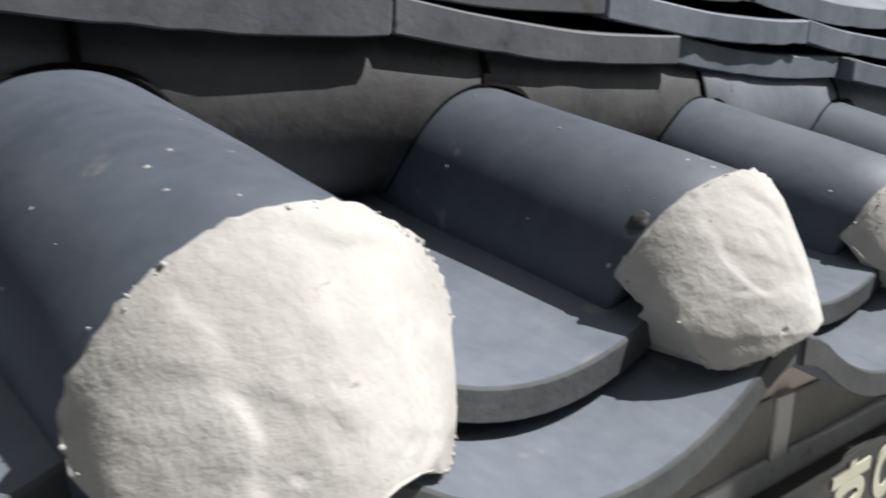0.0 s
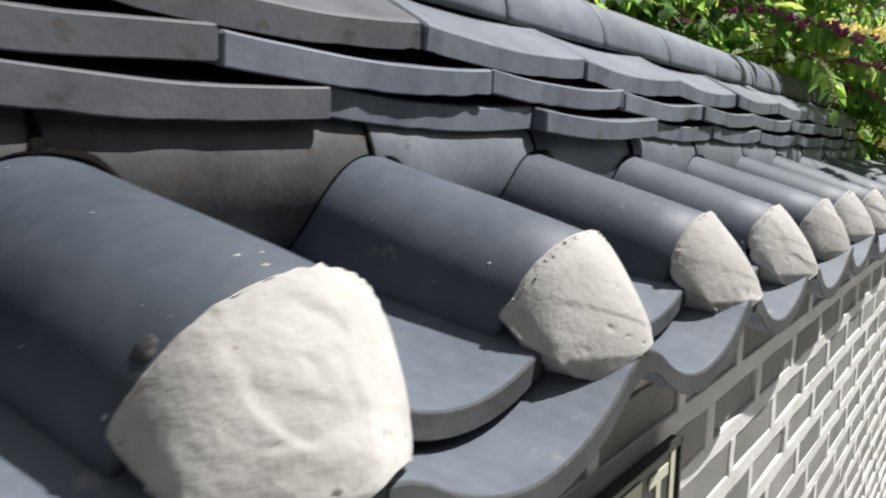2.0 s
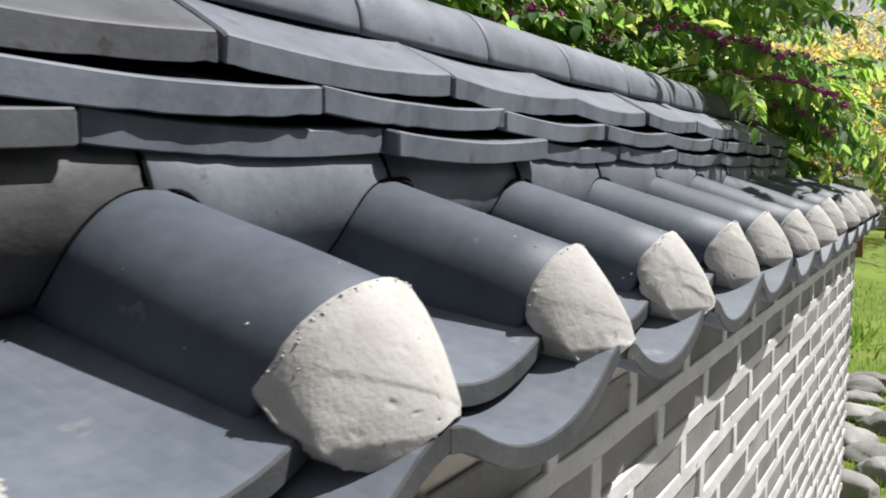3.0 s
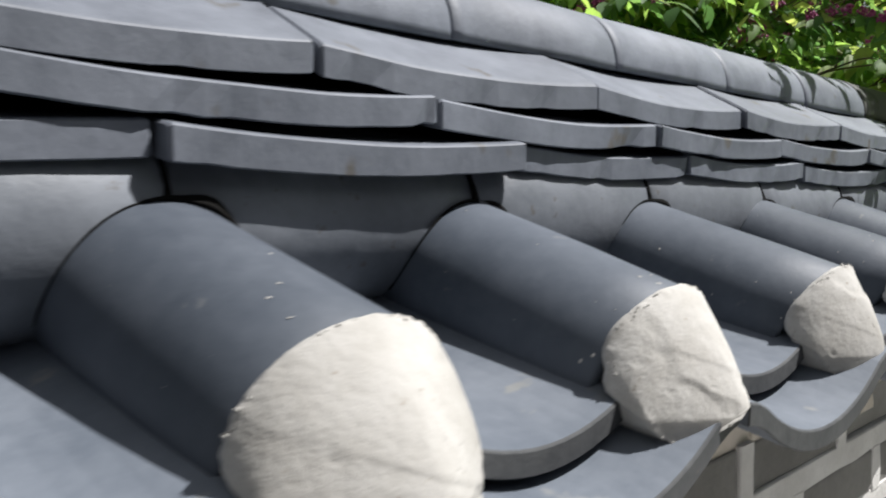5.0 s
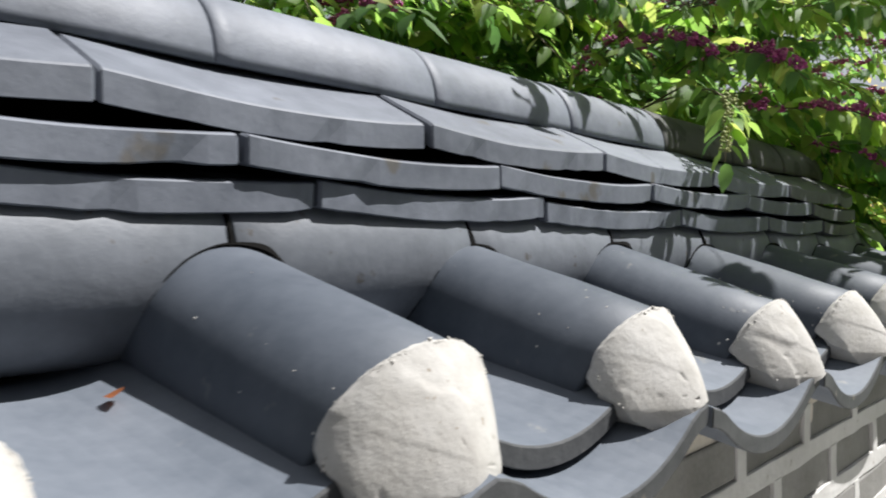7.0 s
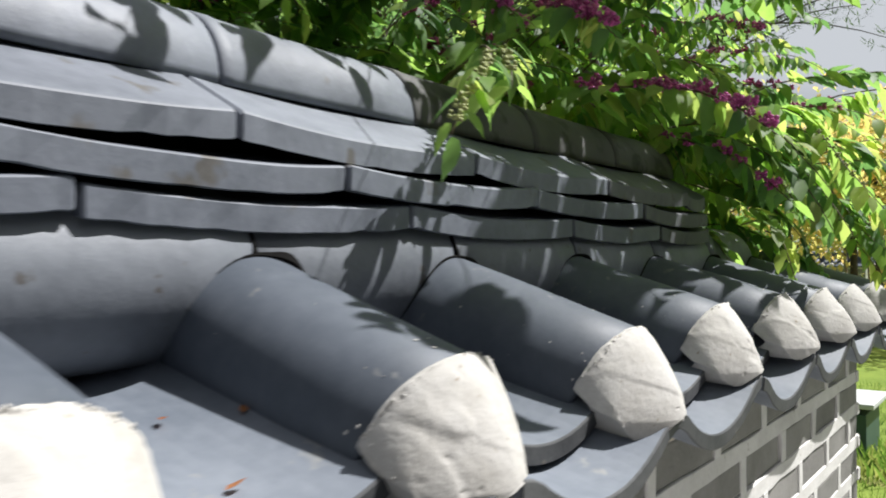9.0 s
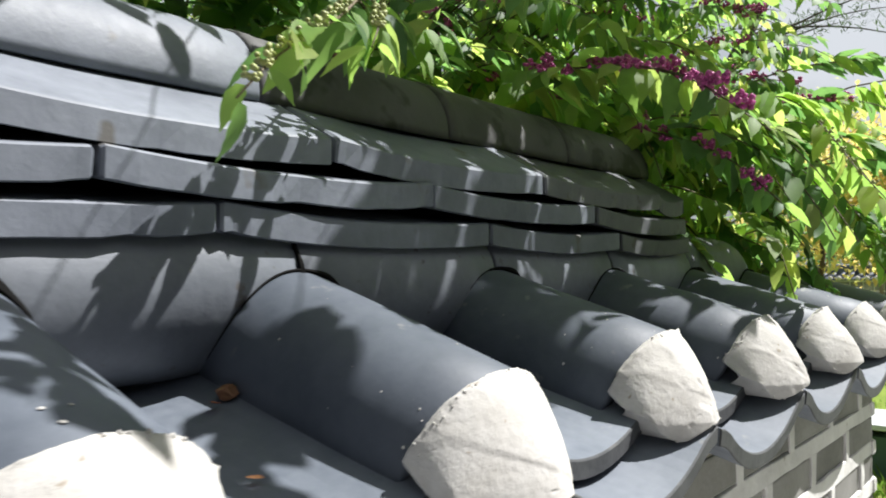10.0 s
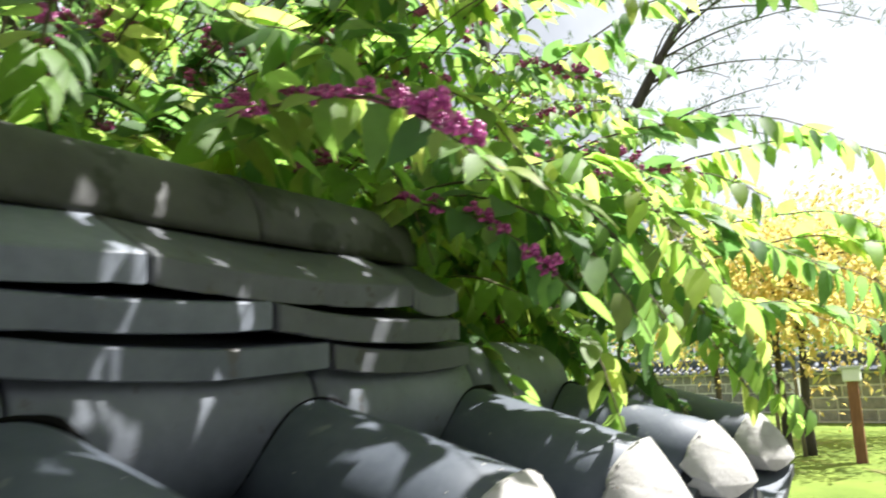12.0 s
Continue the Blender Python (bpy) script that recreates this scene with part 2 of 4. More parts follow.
def loft(rings, closed=True, caps=True):
    """Verts and faces through rings of equally many points."""
    n = len(rings[0])
    verts = [p for r in rings for p in r]
    faces = []
    for i in range(len(rings) - 1):
        for j in range(n if closed else n - 1):
            k = (j + 1) % n
            faces.append((i * n + j, i * n + k, (i + 1) * n + k, (i + 1) * n + j))
    if caps == "strip":
        for base, flip in ((0, True), ((len(rings) - 1) * n, False)):
            for k in range(n // 2 - 1):
                q = (base + k, base + k + 1, base + n - 2 - k, base + n - 1 - k)
                faces.append(q[::-1] if flip else q)
    elif caps and closed:
        faces.append(tuple(reversed(range(n))))
        faces.append(tuple((len(rings) - 1) * n + j for j in range(n)))
    return verts, faces


def tube(points, radii, sides=6):
    """Verts and faces of a round stick along points."""
    rings = []
    up = Vector((0.31, 0.17, 0.94))
    for i, p in enumerate(points):
        d = (Vector(points[min(i + 1, len(points) - 1)]) - Vector(points[max(i - 1, 0)])).normalized()
        a = d.cross(up).normalized()
        b = d.cross(a)
        rings.append([Vector(p) + (a * math.cos(2 * math.pi * k / sides) + b * math.sin(2 * math.pi * k / sides)) * radii[i] for k in range(sides)])
    return loft(rings)


class Heap:
    """Gathers many small shapes into one mesh."""

    def __init__(self):
        self.v, self.f = [], []

    def add(self, vf, m=None):
        v, f = vf
        o = len(self.v)
        self.v.extend([m @ Vector(p) for p in v] if m is not None else v)
        self.f.extend([tuple(i + o for i in face) for face in f])

    def mesh(self, name, material, smooth=False):
        return mesh_from(name, self.v, self.f, material, smooth)


# ---- the plan: the wall runs along x; tiles repeat every PITCH ----
PITCH, X0, SEAM = 0.30, 0.43, 0.0
FIRST, LAST = -3, 12
SLOPE = 0.27
WALL_FRONT, RIDGE_Y, WALL_END = 0.285, 0.632, 3.87
WALL_START = X0 + PITCH * FIRST
R_TILE = 0.076


def crest(y):
    return 1.52 - SLOPE * (0.48 - y)


# the trough tiles: an upper course lies on a lower one that reaches further out
UPPER_FRONT, UPPER_SAG = 0.268, 0.060
LOWER_FRONT, LOWER_SAG = 0.213, 0.060
TROUGH_SLOPE, TROUGH_HALF, TROUGH_THICK = 0.15, 0.1475, 0.018


def upper_z(u, y):
    return 1.374 + TROUGH_SLOPE * (y - UPPER_FRONT) + UPPER_SAG * u * u


def lower_z(u, y):
    return 1.342 + TROUGH_SLOPE * (y - LOWER_FRONT) + LOWER_SAG * u * u - 0.012 * max(0.0, abs(u) - 0.85) / 0.15


def eave_dip(k):
    """The eave sinks a little along the wall: troughs tip about their upper end."""
    return Matrix.Translation((0, 0.48, 1.42)) @ Matrix.Rotation(radians(0.7 * min(8, max(-1, k))), 4, "X") @ Matrix.Translation((0, -0.48, -1.42))


# ground: one sheet, finer near the wall
def build_ground():
    xs = sorted(set([-900, -200, -60, -20] + [round(-8 + 0.8 * i, 2) for i in range(60)] + [60, 120, 300, 900]))
    ys = sorted(set([-900, -200, -60, -20] + [round(-8 + 0.8 * i, 2) for i in range(40)] + [50, 120, 300, 900]))
    verts = [(x, y, 0.03 * noise.noise(Vector((x * 0.35, y * 0.35, 0))) * (1 if 5 < x < 40 else 0)) for y in ys for x in xs]
    n = len(xs)
    faces = [(j * n + i, j * n + i + 1, (j + 1) * n + i + 1, (j + 1) * n + i) for j in range(len(ys) - 1) for i in range(n - 1)]
    g = new("ground", mesh_from("ground", verts, faces, M_LAWN, True))
    tagged(g, "sunlit green lawn with yellowish patches", "lawn", kind="structure")


build_ground()


# unseen paving, added and kept pale to throw sunlight up under the eaves
def build_bounce_paving():
    bm = bmesh.new()
    bmesh.ops.create_grid(bm, x_segments=40, y_segments=14, size=1)
    for v in bm.verts:
        x, y = -14 + (v.co.x + 1) * 9.1, -9.0 + (v.co.y + 1) * 4.64
        v.co = Vector((x, y, 0.036 + 0.006 * noise.noise(Vector((x * 2, y * 2, 0)))))
    me = bpy.data.meshes.new("path")
    bm.to_mesh(me)
    bm.free()
    me.materials.append(M_PATH)
    tagged(new("path", me), "unseen pale paving added to bounce light onto the wall", "path", kind="structure")


build_bounce_paving()


def build_shade_wall(name, lo, hi):
    """A plain dark wall added where the walk never looks, to hold back sky and bounce light."""
    bm = box_bm(lo, hi, 0.02)
    me = bpy.data.meshes.new(name)
    bm.to_mesh(me)
    bm.free()
    me.materials.append(M_DARK)
    tagged(new(name, me), "unseen plain dark wall added to hold back light", "wall", kind="structure")


# both are invented: they keep tile flanks and filler undersides dark
build_shade_wall("wall_2", (-1.4, -7.0, 0.0), (-1.1, 7.0, 5.5))
build_shade_wall("wall_3", (-1.1, -4.3, 0.0), (6.5, -4.0, 4.0))

# ---- the roof of the wall ----
roof = empty("wall_roof", (0, 0, 0), label="dark grey fired clay tile coping with plastered tile ends", category="tile roof", kind="structure")


def round_tile_mesh(seed, end, tilt):
    """Half-round cover tile with thickness, running down the slope; its open end is cut square to the tile."""
    rings = []
    ys = [end, end + 0.003, 0.315, 0.36, 0.42, 0.48, 0.54]
    angs = [radians(a) for a in range(-112, 113, 4)]
    for i, y in enumerate(ys):
        r = R_TILE - (0.003 if i == 0 else 0)
        lean = tilt * (1, 1, 0.5, 0, 0, 0, 0)[i]
        ring = []
        for rad, way in ((r, angs), (R_TILE - 0.016, angs[::-1])):
            for a in way:
                yy = y + lean * R_TILE * (1 - math.cos(a))
                ring.append(Vector((rad * math.sin(a), yy, crest(yy) - R_TILE + rad * math.cos(a))))
        rings.append([p + wob(p, 9, 0.0016, seed) for p in ring])
    v, f = loft(rings, True, "strip")
    return mesh_from("round_tile", v, f, M_TILE, True)


def plaster_cap_mesh(seed, end, tilt, reach):
    """Hand-smeared plaster plug that closes a tile's open end: it slopes out to a blunt nose that rests where two troughs meet, with a lobe on either side and a crumbly rim."""
    rnd = random.Random(seed)
    n = 140
    top = crest(end) + 0.002
    tip = Vector((-0.009 + rnd.uniform(-0.004, 0.004), 0, top - 0.078))
    lip = end - reach
    steps = [0.96, 0.995, 1.006, 0.998, 0.98] + [0.955 - 0.0305 * k for k in range(31)]
    crease = rnd.uniform(-0.010, 0.010)
    fold = rnd.uniform(0.0003, 0.0013)
    verts, faces = [], []
    for i in range(n * len(steps)):
        j, a = i // n, 2 * math.pi * (i % n) / n
        s, c = math.sin(a), math.cos(a)
        v = steps[j]
        turn = a if a <= math.pi else 2 * math.pi - a
        low = max(0.0, (turn - radians(90)) / radians(90))
        if low == 0:
            x, h = 0.0785 * s, 0.0765 * (1 - c)
        else:
            x = math.copysign(0.0785 * (1 - low) ** 0.48, s)
            h = 0.0765 + 0.012 * low + 0.024 * math.sin(math.pi * low) ** 0.9
        rag = 1 + 0.03 * noise.noise(Vector((s * 2.2 + seed * 3.1, c * 2.2, seed))) * v ** 4
        edge = Vector((x * rag, 0, top - h * rag))
        p = edge.lerp(tip, 1 - v)
        # the face runs out from the rim on the tile to a low lip, furthest out in the middle
        deep = top - p.z
        side = min(1.0, abs(p.x) / 0.0785)
        rim = 0.0765 * (1 - math.sqrt(1 - min(0.97, side * side)))
        y_rim, y_lip = end + tilt * rim, lip + 0.048 * (abs(p.x - tip.x) / 0.0745) ** 1.5
        f = max(0.0, (deep - rim) / max(0.04, 0.09 - rim))
        f = f + 0.45 * f * (1 - f) if f < 1 else 1.0
        p.y = y_rim + (y_lip - y_rim) * f + 0.05 * max(0.0, deep - 0.09)
        p.z += SLOPE * tilt * min(deep, 0.0765)
        out = Vector((edge.x - tip.x, 0, edge.z - tip.z)).normalized()
        if j < 3:
            p.y += (0.014 + 0.045 * min(1.0, 4 * low), 0.004, 0.0005)[j]
        q = Vector((p.x, p.z, seed * 2.3))
        inner = min(1, max(0, (1.0 - v) * 9))
        lay = noise.noise(Vector((q.x * 11 + q.y * 6, q.y * 9 - q.x * 4, q.z)))
        p.y -= 0.0022 * min(1, max(0, (lay + 0.04 + 0.12 * noise.noise(q * 60)) * 14)) * inner
        p.y += 0.0015 * noise.noise(q * 13) * inner + 0.0004 * noise.noise(q * 55) * inner
        under = (0.055 + crease - deep) + 0.45 * (p.x + 0.03) + 0.002 * noise.noise(q * 20)
        p.y += fold * min(1, max(0, -under * 300)) * inner
        rough = max(0, noise.noise(q * 13 + Vector((7, 3, 1))))
        p.y -= 0.0016 * rough * noise.noise(q * 120) * inner
        pit = noise.noise(q * 150 + Vector((3, 8, 2)))
        p.y += 0.0014 * min(1, max(0, pit - 0.52) * 8) * inner
        if 0 < j < 5:
            k = (0, 0.6, 1.0, 0.9, 0.5)[j]
            crumb = max(0, noise.noise(Vector((s * 13, c * 13, seed * 1.3))) + 0.7 * noise.noise(Vector((s * 37, c * 37, seed * 1.9 + j * 0.3))))
            p += out * k * (0.003 * crumb * max(0, 0.6 + noise.noise(Vector((s * 5, c * 5, seed)))) + rnd.uniform(-0.0006, 0.0006))
            p.y += k * rnd.uniform(-0.0008, 0.0008)
        verts.append(p)
    for j in range(len(steps) - 1):
        for i in range(n):
            k = (i + 1) % n
            faces.append((j * n + i, j * n + k, (j + 1) * n + k, (j + 1) * n + i))
    faces.append(tuple((len(steps) - 1) * n + i for i in range(n)))
    # crumbs squeezed out along the rim
    for i in range(110):
        k = rnd.randrange(n)
        if noise.noise(Vector((k * 0.09, seed * 2.7, 0.5))) < -0.12:
            continue
        at = verts[n * rnd.choice((2, 3, 3, 4)) + k]
        size = 0.0006 + 0.0014 * rnd.random() ** 2
        base = len(verts)
        ax = Vector((rnd.gauss(0, 1), rnd.gauss(0, 1), rnd.gauss(0, 1))).normalized()
        bx = ax.orthogonal().normalized()
        cx = ax.cross(bx)
        for d, f in ((ax, 1.3), (-ax, 0.9), (bx, 0.9), (-bx, 1.1), (cx, 0.7), (-cx, 1.0)):
            verts.append(at + d * size * f * rnd.uniform(0.7, 1.3))
        for a, b, c in ((0, 2, 4), (2, 1, 4), (1, 3, 4), (3, 0, 4), (2, 0, 5), (1, 2, 5), (3, 1, 5), (0, 3, 5)):
            faces.append((base + a, base + b, base + c))
    return mesh_from("plaster_cap", verts, faces, M_PLASTER, True)


def concave_tile_mesh(front, height, seed):
    """Trough tile: curved across, sloping, with a thick rounded front edge."""
    us = [-1 + 2 * i / 20 for i in range(21)]
    rings = []
    ys = [front + 0.0, front + 0.0008, front + 0.002, front + 0.05, front + 0.12, 0.45, 0.56]
    for i, y in enumerate(ys):
        e = (0.0014, 0.0005, 0.0, 0, 0, 0, 0)[i]
        top = [Vector((TROUGH_HALF * u, y, height(u, y) - e)) for u in us]
        low = [Vector((TROUGH_HALF * u, y, height(u, y) - TROUGH_THICK + e)) for u in reversed(us)]
        rings.append([p + wob(p, 7, 0.0015, seed) for p in top + low])
    v, f = loft(rings, True, "strip")
    me = mesh_from("concave_tile", v, f, M_TROUGH, False)
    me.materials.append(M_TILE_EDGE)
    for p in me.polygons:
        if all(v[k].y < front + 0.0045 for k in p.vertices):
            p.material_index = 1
    return me


def blot_mesh():
    """A small dark blot stuck on a tile's flank beside its plaster."""
    a = radians(54)
    mid = Vector((-R_TILE * math.sin(a), 0.289, crest(0.289) - R_TILE * (1 - math.cos(a))))
    out = Vector((-math.sin(a), -0.1, math.cos(a))).normalized()
    bm = bmesh.new()
    bmesh.ops.create_icosphere(bm, subdivisions=3, radius=1.0)
    turn = Vector((0, 0, 1)).rotation_difference(out).to_matrix()
    for v in bm.verts:
        q = v.co + wob(v.co, 1.6, 0.35, 4.0)
        v.co = mid + turn @ Vector((q.x * 0.0062, q.y * 0.006, q.z * 0.002))
    me = bpy.data.meshes.new("tar_blot")
    bm.to_mesh(me)
    bm.free()
    me.materials.append(M_TILE_DIRTY)
    me.polygons.foreach_set("use_smooth", [True] * len(me.polygons))
    return me


def ridge_filler_mesh(seed, material):
    """Bulging piece laid along the wall between two cover tiles, under the stacked tiles."""
    cy, cz, r = 0.0, 0.0, 0.080
    rings = []
    xs = [-0.1485, -0.147, -0.08, 0, 0.08, 0.147, 0.1485]
    angs = [radians(a) for a in range(60, 271, 10)]
    for i, x in enumerate(xs):
        rr = r - (0.002 if i in (0, 6) else 0)
        ring = [Vector((x, cy + rr * math.cos(a), cz + rr * math.sin(a))) for a in angs]
        ring += [Vector((x, cy + (r - 0.016) * math.cos(a), cz + (r - 0.016) * math.sin(a))) for a in reversed(angs)]
        rings.append([p + wob(p, 8, 0.002, seed) for p in ring])
    v, f = loft(rings, True, "strip")
    return mesh_from("ridge_filler_tile", v, f, material, True)


def stacked_tile_mesh(seed, rise, half, material, chip=True):
    """Slightly dished tile of the stacked ridge, leaning out; its front edge shows. Local: front edge middle at the origin's top."""
    thick, sag, deep = 0.027, 0.008, 0.12
    us = [-1, -0.985, -0.93] + [-0.84 + 1.68 * i / 14 for i in range(15)] + [0.93, 0.985, 1]
    ys = [0, 0.0015, 0.005, 0.04, deep]
    rings = []
    for i, y in enumerate(ys):
        e = (0.0018, 0.0006, 0, 0, 0)[i]
        top, low = [], []
        for k, u in enumerate(us):
            z = sag * (u * u - 1) + rise * y
            edge = 0.002 if k in (0, len(us) - 1) else 0
            nick = 0.0
            if chip and i < 3:
                nick = 0.0022 * max(0.0, noise.noise(Vector((u * 9, seed * 1.3, 0.3))) - 0.18) * 3
            top.append(Vector((half * u, y + edge, z - e - edge)))
            low.append(Vector((half * u, y + edge + nick, z - thick + e + edge + nick * 0.8)))
        ring = top + list(reversed(low))
        rings.append([p + wob(p, 10, 0.0014, seed) for p in ring])
    v, f = loft(rings, True, "strip")
    return mesh_from("stacked_tile", v, f, material, False)


def ridge_tile_mesh(seed, length=0.295, material=None):
    """Half-round tile that caps the ridge, with a slightly raised socket end."""
    rings = []
    xs = [0.001, 0.004, 0.02, 0.024, 0.1, 0.2, length - 0.004, length - 0.001]
    angs = [radians(a) for a in range(-5, 186, 7)]
    for i, x in enumerate(xs):
        r = 0.079 + (0.0012 if 0 < i < 3 else 0) - (0.002 if i in (0, 7) else 0)
        ring = [Vector((x, r * math.cos(a), r * math.sin(a))) for a in angs]
        ring += [Vector((x, (r - 0.017) * math.cos(a), (r - 0.017) * math.sin(a))) for a in reversed(angs)]
        rings.append([p + wob(p, 8, 0.0015, seed) for p in ring])
    v, f = loft(rings, True, "strip")
    return mesh_from("ridge_tile", v, f, material or M_TILE_OLD, True)


def joint_gap_shade_mesh(seed):
    """Near-black solid bead for the shade in the joint where a cover tile runs under the bulging filler, thickest
    beside the crest.
    """
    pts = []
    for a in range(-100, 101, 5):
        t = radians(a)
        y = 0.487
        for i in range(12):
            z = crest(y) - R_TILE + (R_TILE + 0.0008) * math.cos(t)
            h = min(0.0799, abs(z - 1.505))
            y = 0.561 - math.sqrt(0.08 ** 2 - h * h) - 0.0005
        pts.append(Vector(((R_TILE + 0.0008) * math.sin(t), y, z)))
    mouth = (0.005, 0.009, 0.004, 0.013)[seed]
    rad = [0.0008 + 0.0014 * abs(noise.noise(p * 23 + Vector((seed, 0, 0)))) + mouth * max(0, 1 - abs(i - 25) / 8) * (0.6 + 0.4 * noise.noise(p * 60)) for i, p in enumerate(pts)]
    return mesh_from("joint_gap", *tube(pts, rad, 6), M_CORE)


def fleck_mesh(seed):
    """Small splashes of plaster left on a cover tile."""
    rnd = random.Random(seed + 70)
    h = Heap()
    for i in range(11):
        a = radians(rnd.uniform(-80, 10))
        y = 0.275 + 0.2 * rnd.random() ** 2
        c = Vector((R_TILE * math.sin(a), y, crest(y) - R_TILE + R_TILE * math.cos(a)))
        n = Vector((math.sin(a), -SLOPE * 0.9, math.cos(a))).normalized()
        r = rnd.uniform(0.0005, 0.0014)
        side = n.orthogonal().normalized()
        up = n.cross(side)
        ring = [c + (side * math.cos(k * 1.05) * r + up * math.sin(k * 1.05) * r * rnd.uniform(0.5, 2.0)) for k in range(6)]
        h.add((ring + [c + n * 0.0007], [(k, (k + 1) % 6, 6) for k in range(6)]))
    return h.mesh("plaster_fleck", M_PLASTER)


def joint_shade_mesh(seed, tall, wide):
    """A near-black solid strip for the shade in the open joint between two ridge fillers, widest at its foot."""
    rings = []
    for i in range(9):
        f = i / 8
        z = 0.010 + tall * f
        y = -0.08 * math.cos(math.asin(min(1.0, z / 0.08)))
        w = wide * (1 - f) ** 1.6 + 0.0011 + 0.0012 * noise.noise(Vector((z * 160, seed, 0)))
        mid = 0.002 * noise.noise(Vector((z * 60, seed, 4)))
        rings.append([Vector((mid - w, y + 0.004, z)), Vector((mid - w * 0.8, y - 0.0022, z)), Vector((mid + w * 0.8, y - 0.0022, z)), Vector((mid + w, y + 0.004, z))])
    v, f = loft(rings)
    return mesh_from("open_joint", v, f, M_CORE, False)


def build_roof():
    rnd = random.Random(5)
    gaps = [joint_gap_shade_mesh(s) for s in range(4)]
    ends = {-1: 0.256, 0: 0.262, 1: 0.271, 2: 0.272, 3: 0.266, 4: 0.257, 5: 0.266, 6: 0.257, 7: 0.255, 8: 0.266}
    flecks = [fleck_mesh(s) for s in range(3)]
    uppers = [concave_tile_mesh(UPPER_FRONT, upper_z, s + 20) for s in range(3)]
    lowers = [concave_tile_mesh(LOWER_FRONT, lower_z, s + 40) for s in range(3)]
    fillers = [ridge_filler_mesh(s + 60, M_FILLER) for s in range(4)]
    darker_fillers = [ridge_filler_mesh(s + 64, M_FILLER_DARKER) for s in range(2)]
    for side, turn in (("front", Matrix.Identity(4)), ("rear", Matrix.Translation((0, 2 * RIDGE_Y, 0)) @ Matrix.Rotation(math.pi, 4, "Z"))):
        for k in range(FIRST, LAST + 1):
            x = X0 + PITCH * k
            sx = x if side == "front" else -x
            j = turn @ pose(sx + rnd.uniform(-0.003, 0.003), 0, rnd.uniform(-0.002, 0.002))
            yaw = {-1: 2.0, 2: 3.2}.get(k, 0.0) + rnd.uniform(-0.4, 0.4)
            j = j @ Matrix.Translation((0, 0.48, 0)) @ Matrix.Rotation(radians(yaw), 4, "Z") @ Matrix.Translation((0, -0.48, 0))
            dip = {-1: -4.1, 0: -3.5, 1: -0.9, 2: 0.3, 6: 3.0, 7: 3.0, 8: 2.0}.get(k, 1.2) + rnd.uniform(-0.3, 0.3)
            j = j @ Matrix.Translation((0, 0.48, 1.52)) @ Matrix.Rotation(radians(dip), 4, "X") @ Matrix.Translation((0, -0.48, -1.52))
            end, tilt = ends.get(k, 0.263), {-1: 0.2, 2: 0.3, 3: 0.32, 4: 0.45, 5: 0.45}.get(k, 0.42)
            t = child("round_tile", round_tile_mesh(k % 4, end, tilt), roof, j)
            child("plaster_fleck", flecks[k % 3], t)
            cap = plaster_cap_mesh(k + 4 if side == "front" else 3, end, tilt, 0.056 + {-1: -0.004, 0: -0.005, 2: 0.007, 3: 0.005, 4: -0.013, 5: -0.006}.get(k, 0.0))
            child("plaster_cap", cap, t, None, "cream lime plaster end plug")
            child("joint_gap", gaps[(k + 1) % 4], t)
            if k == 0 and side == "front":
                child("tar_blot", blot_mesh(), t, None, "dark tar blot")
            if k < LAST:
                m = sx + (0.15 if side == "front" else -0.15)
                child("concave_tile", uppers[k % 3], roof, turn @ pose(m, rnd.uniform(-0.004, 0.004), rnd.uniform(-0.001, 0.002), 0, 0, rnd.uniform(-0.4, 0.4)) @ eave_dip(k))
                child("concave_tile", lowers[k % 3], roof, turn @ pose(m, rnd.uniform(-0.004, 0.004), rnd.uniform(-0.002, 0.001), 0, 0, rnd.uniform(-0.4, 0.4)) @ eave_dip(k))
                if k < LAST - 1:
                    # fillers up to tile 0 take the darker colour
                    child("ridge_filler_tile", fillers[k % 4] if k > 0 else darker_fillers[k % 2], roof, turn @ pose(m + (SEAM if side == "front" else -SEAM), 0.561 + rnd.uniform(-0.002, 0.002), 1.505 + rnd.uniform(-0.002, 0.002), rnd.uniform(-2, 2), 0, rnd.uniform(-0.4, 0.4)))
    # near-black strips for the shade in open joints between some fillers
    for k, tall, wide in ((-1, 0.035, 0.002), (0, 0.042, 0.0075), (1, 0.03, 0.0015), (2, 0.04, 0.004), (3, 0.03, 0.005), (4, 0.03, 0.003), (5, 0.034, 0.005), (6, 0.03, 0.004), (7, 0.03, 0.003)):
        child("open_joint", joint_shade_mesh(k + 3.7, tall, wide), roof, pose(X0 + PITCH * k + SEAM, 0.561, 1.505), "near-black strip for the shade in an open joint")
    # three courses of stacked tiles
    courses = (
        (0.473, 1.577, 0.17, (-0.375, -0.022, 0.330, 0.674, 1.022, 1.383, 1.718, 2.070, 2.443, 2.816, 3.150, 3.42)),
        (0.477, 1.611, 0.19, (-0.50, -0.15, 0.20, 0.559, 0.919, 1.277, 1.637, 1.978, 2.340, 2.708, 3.069, 3.39)),
        (0.482, 1.645, 0.55, (-0.28, 0.085, 0.445, 0.804, 1.152, 1.522, 1.864, 2.211, 2.572, 2.937, 3.30, 3.40)),
    )
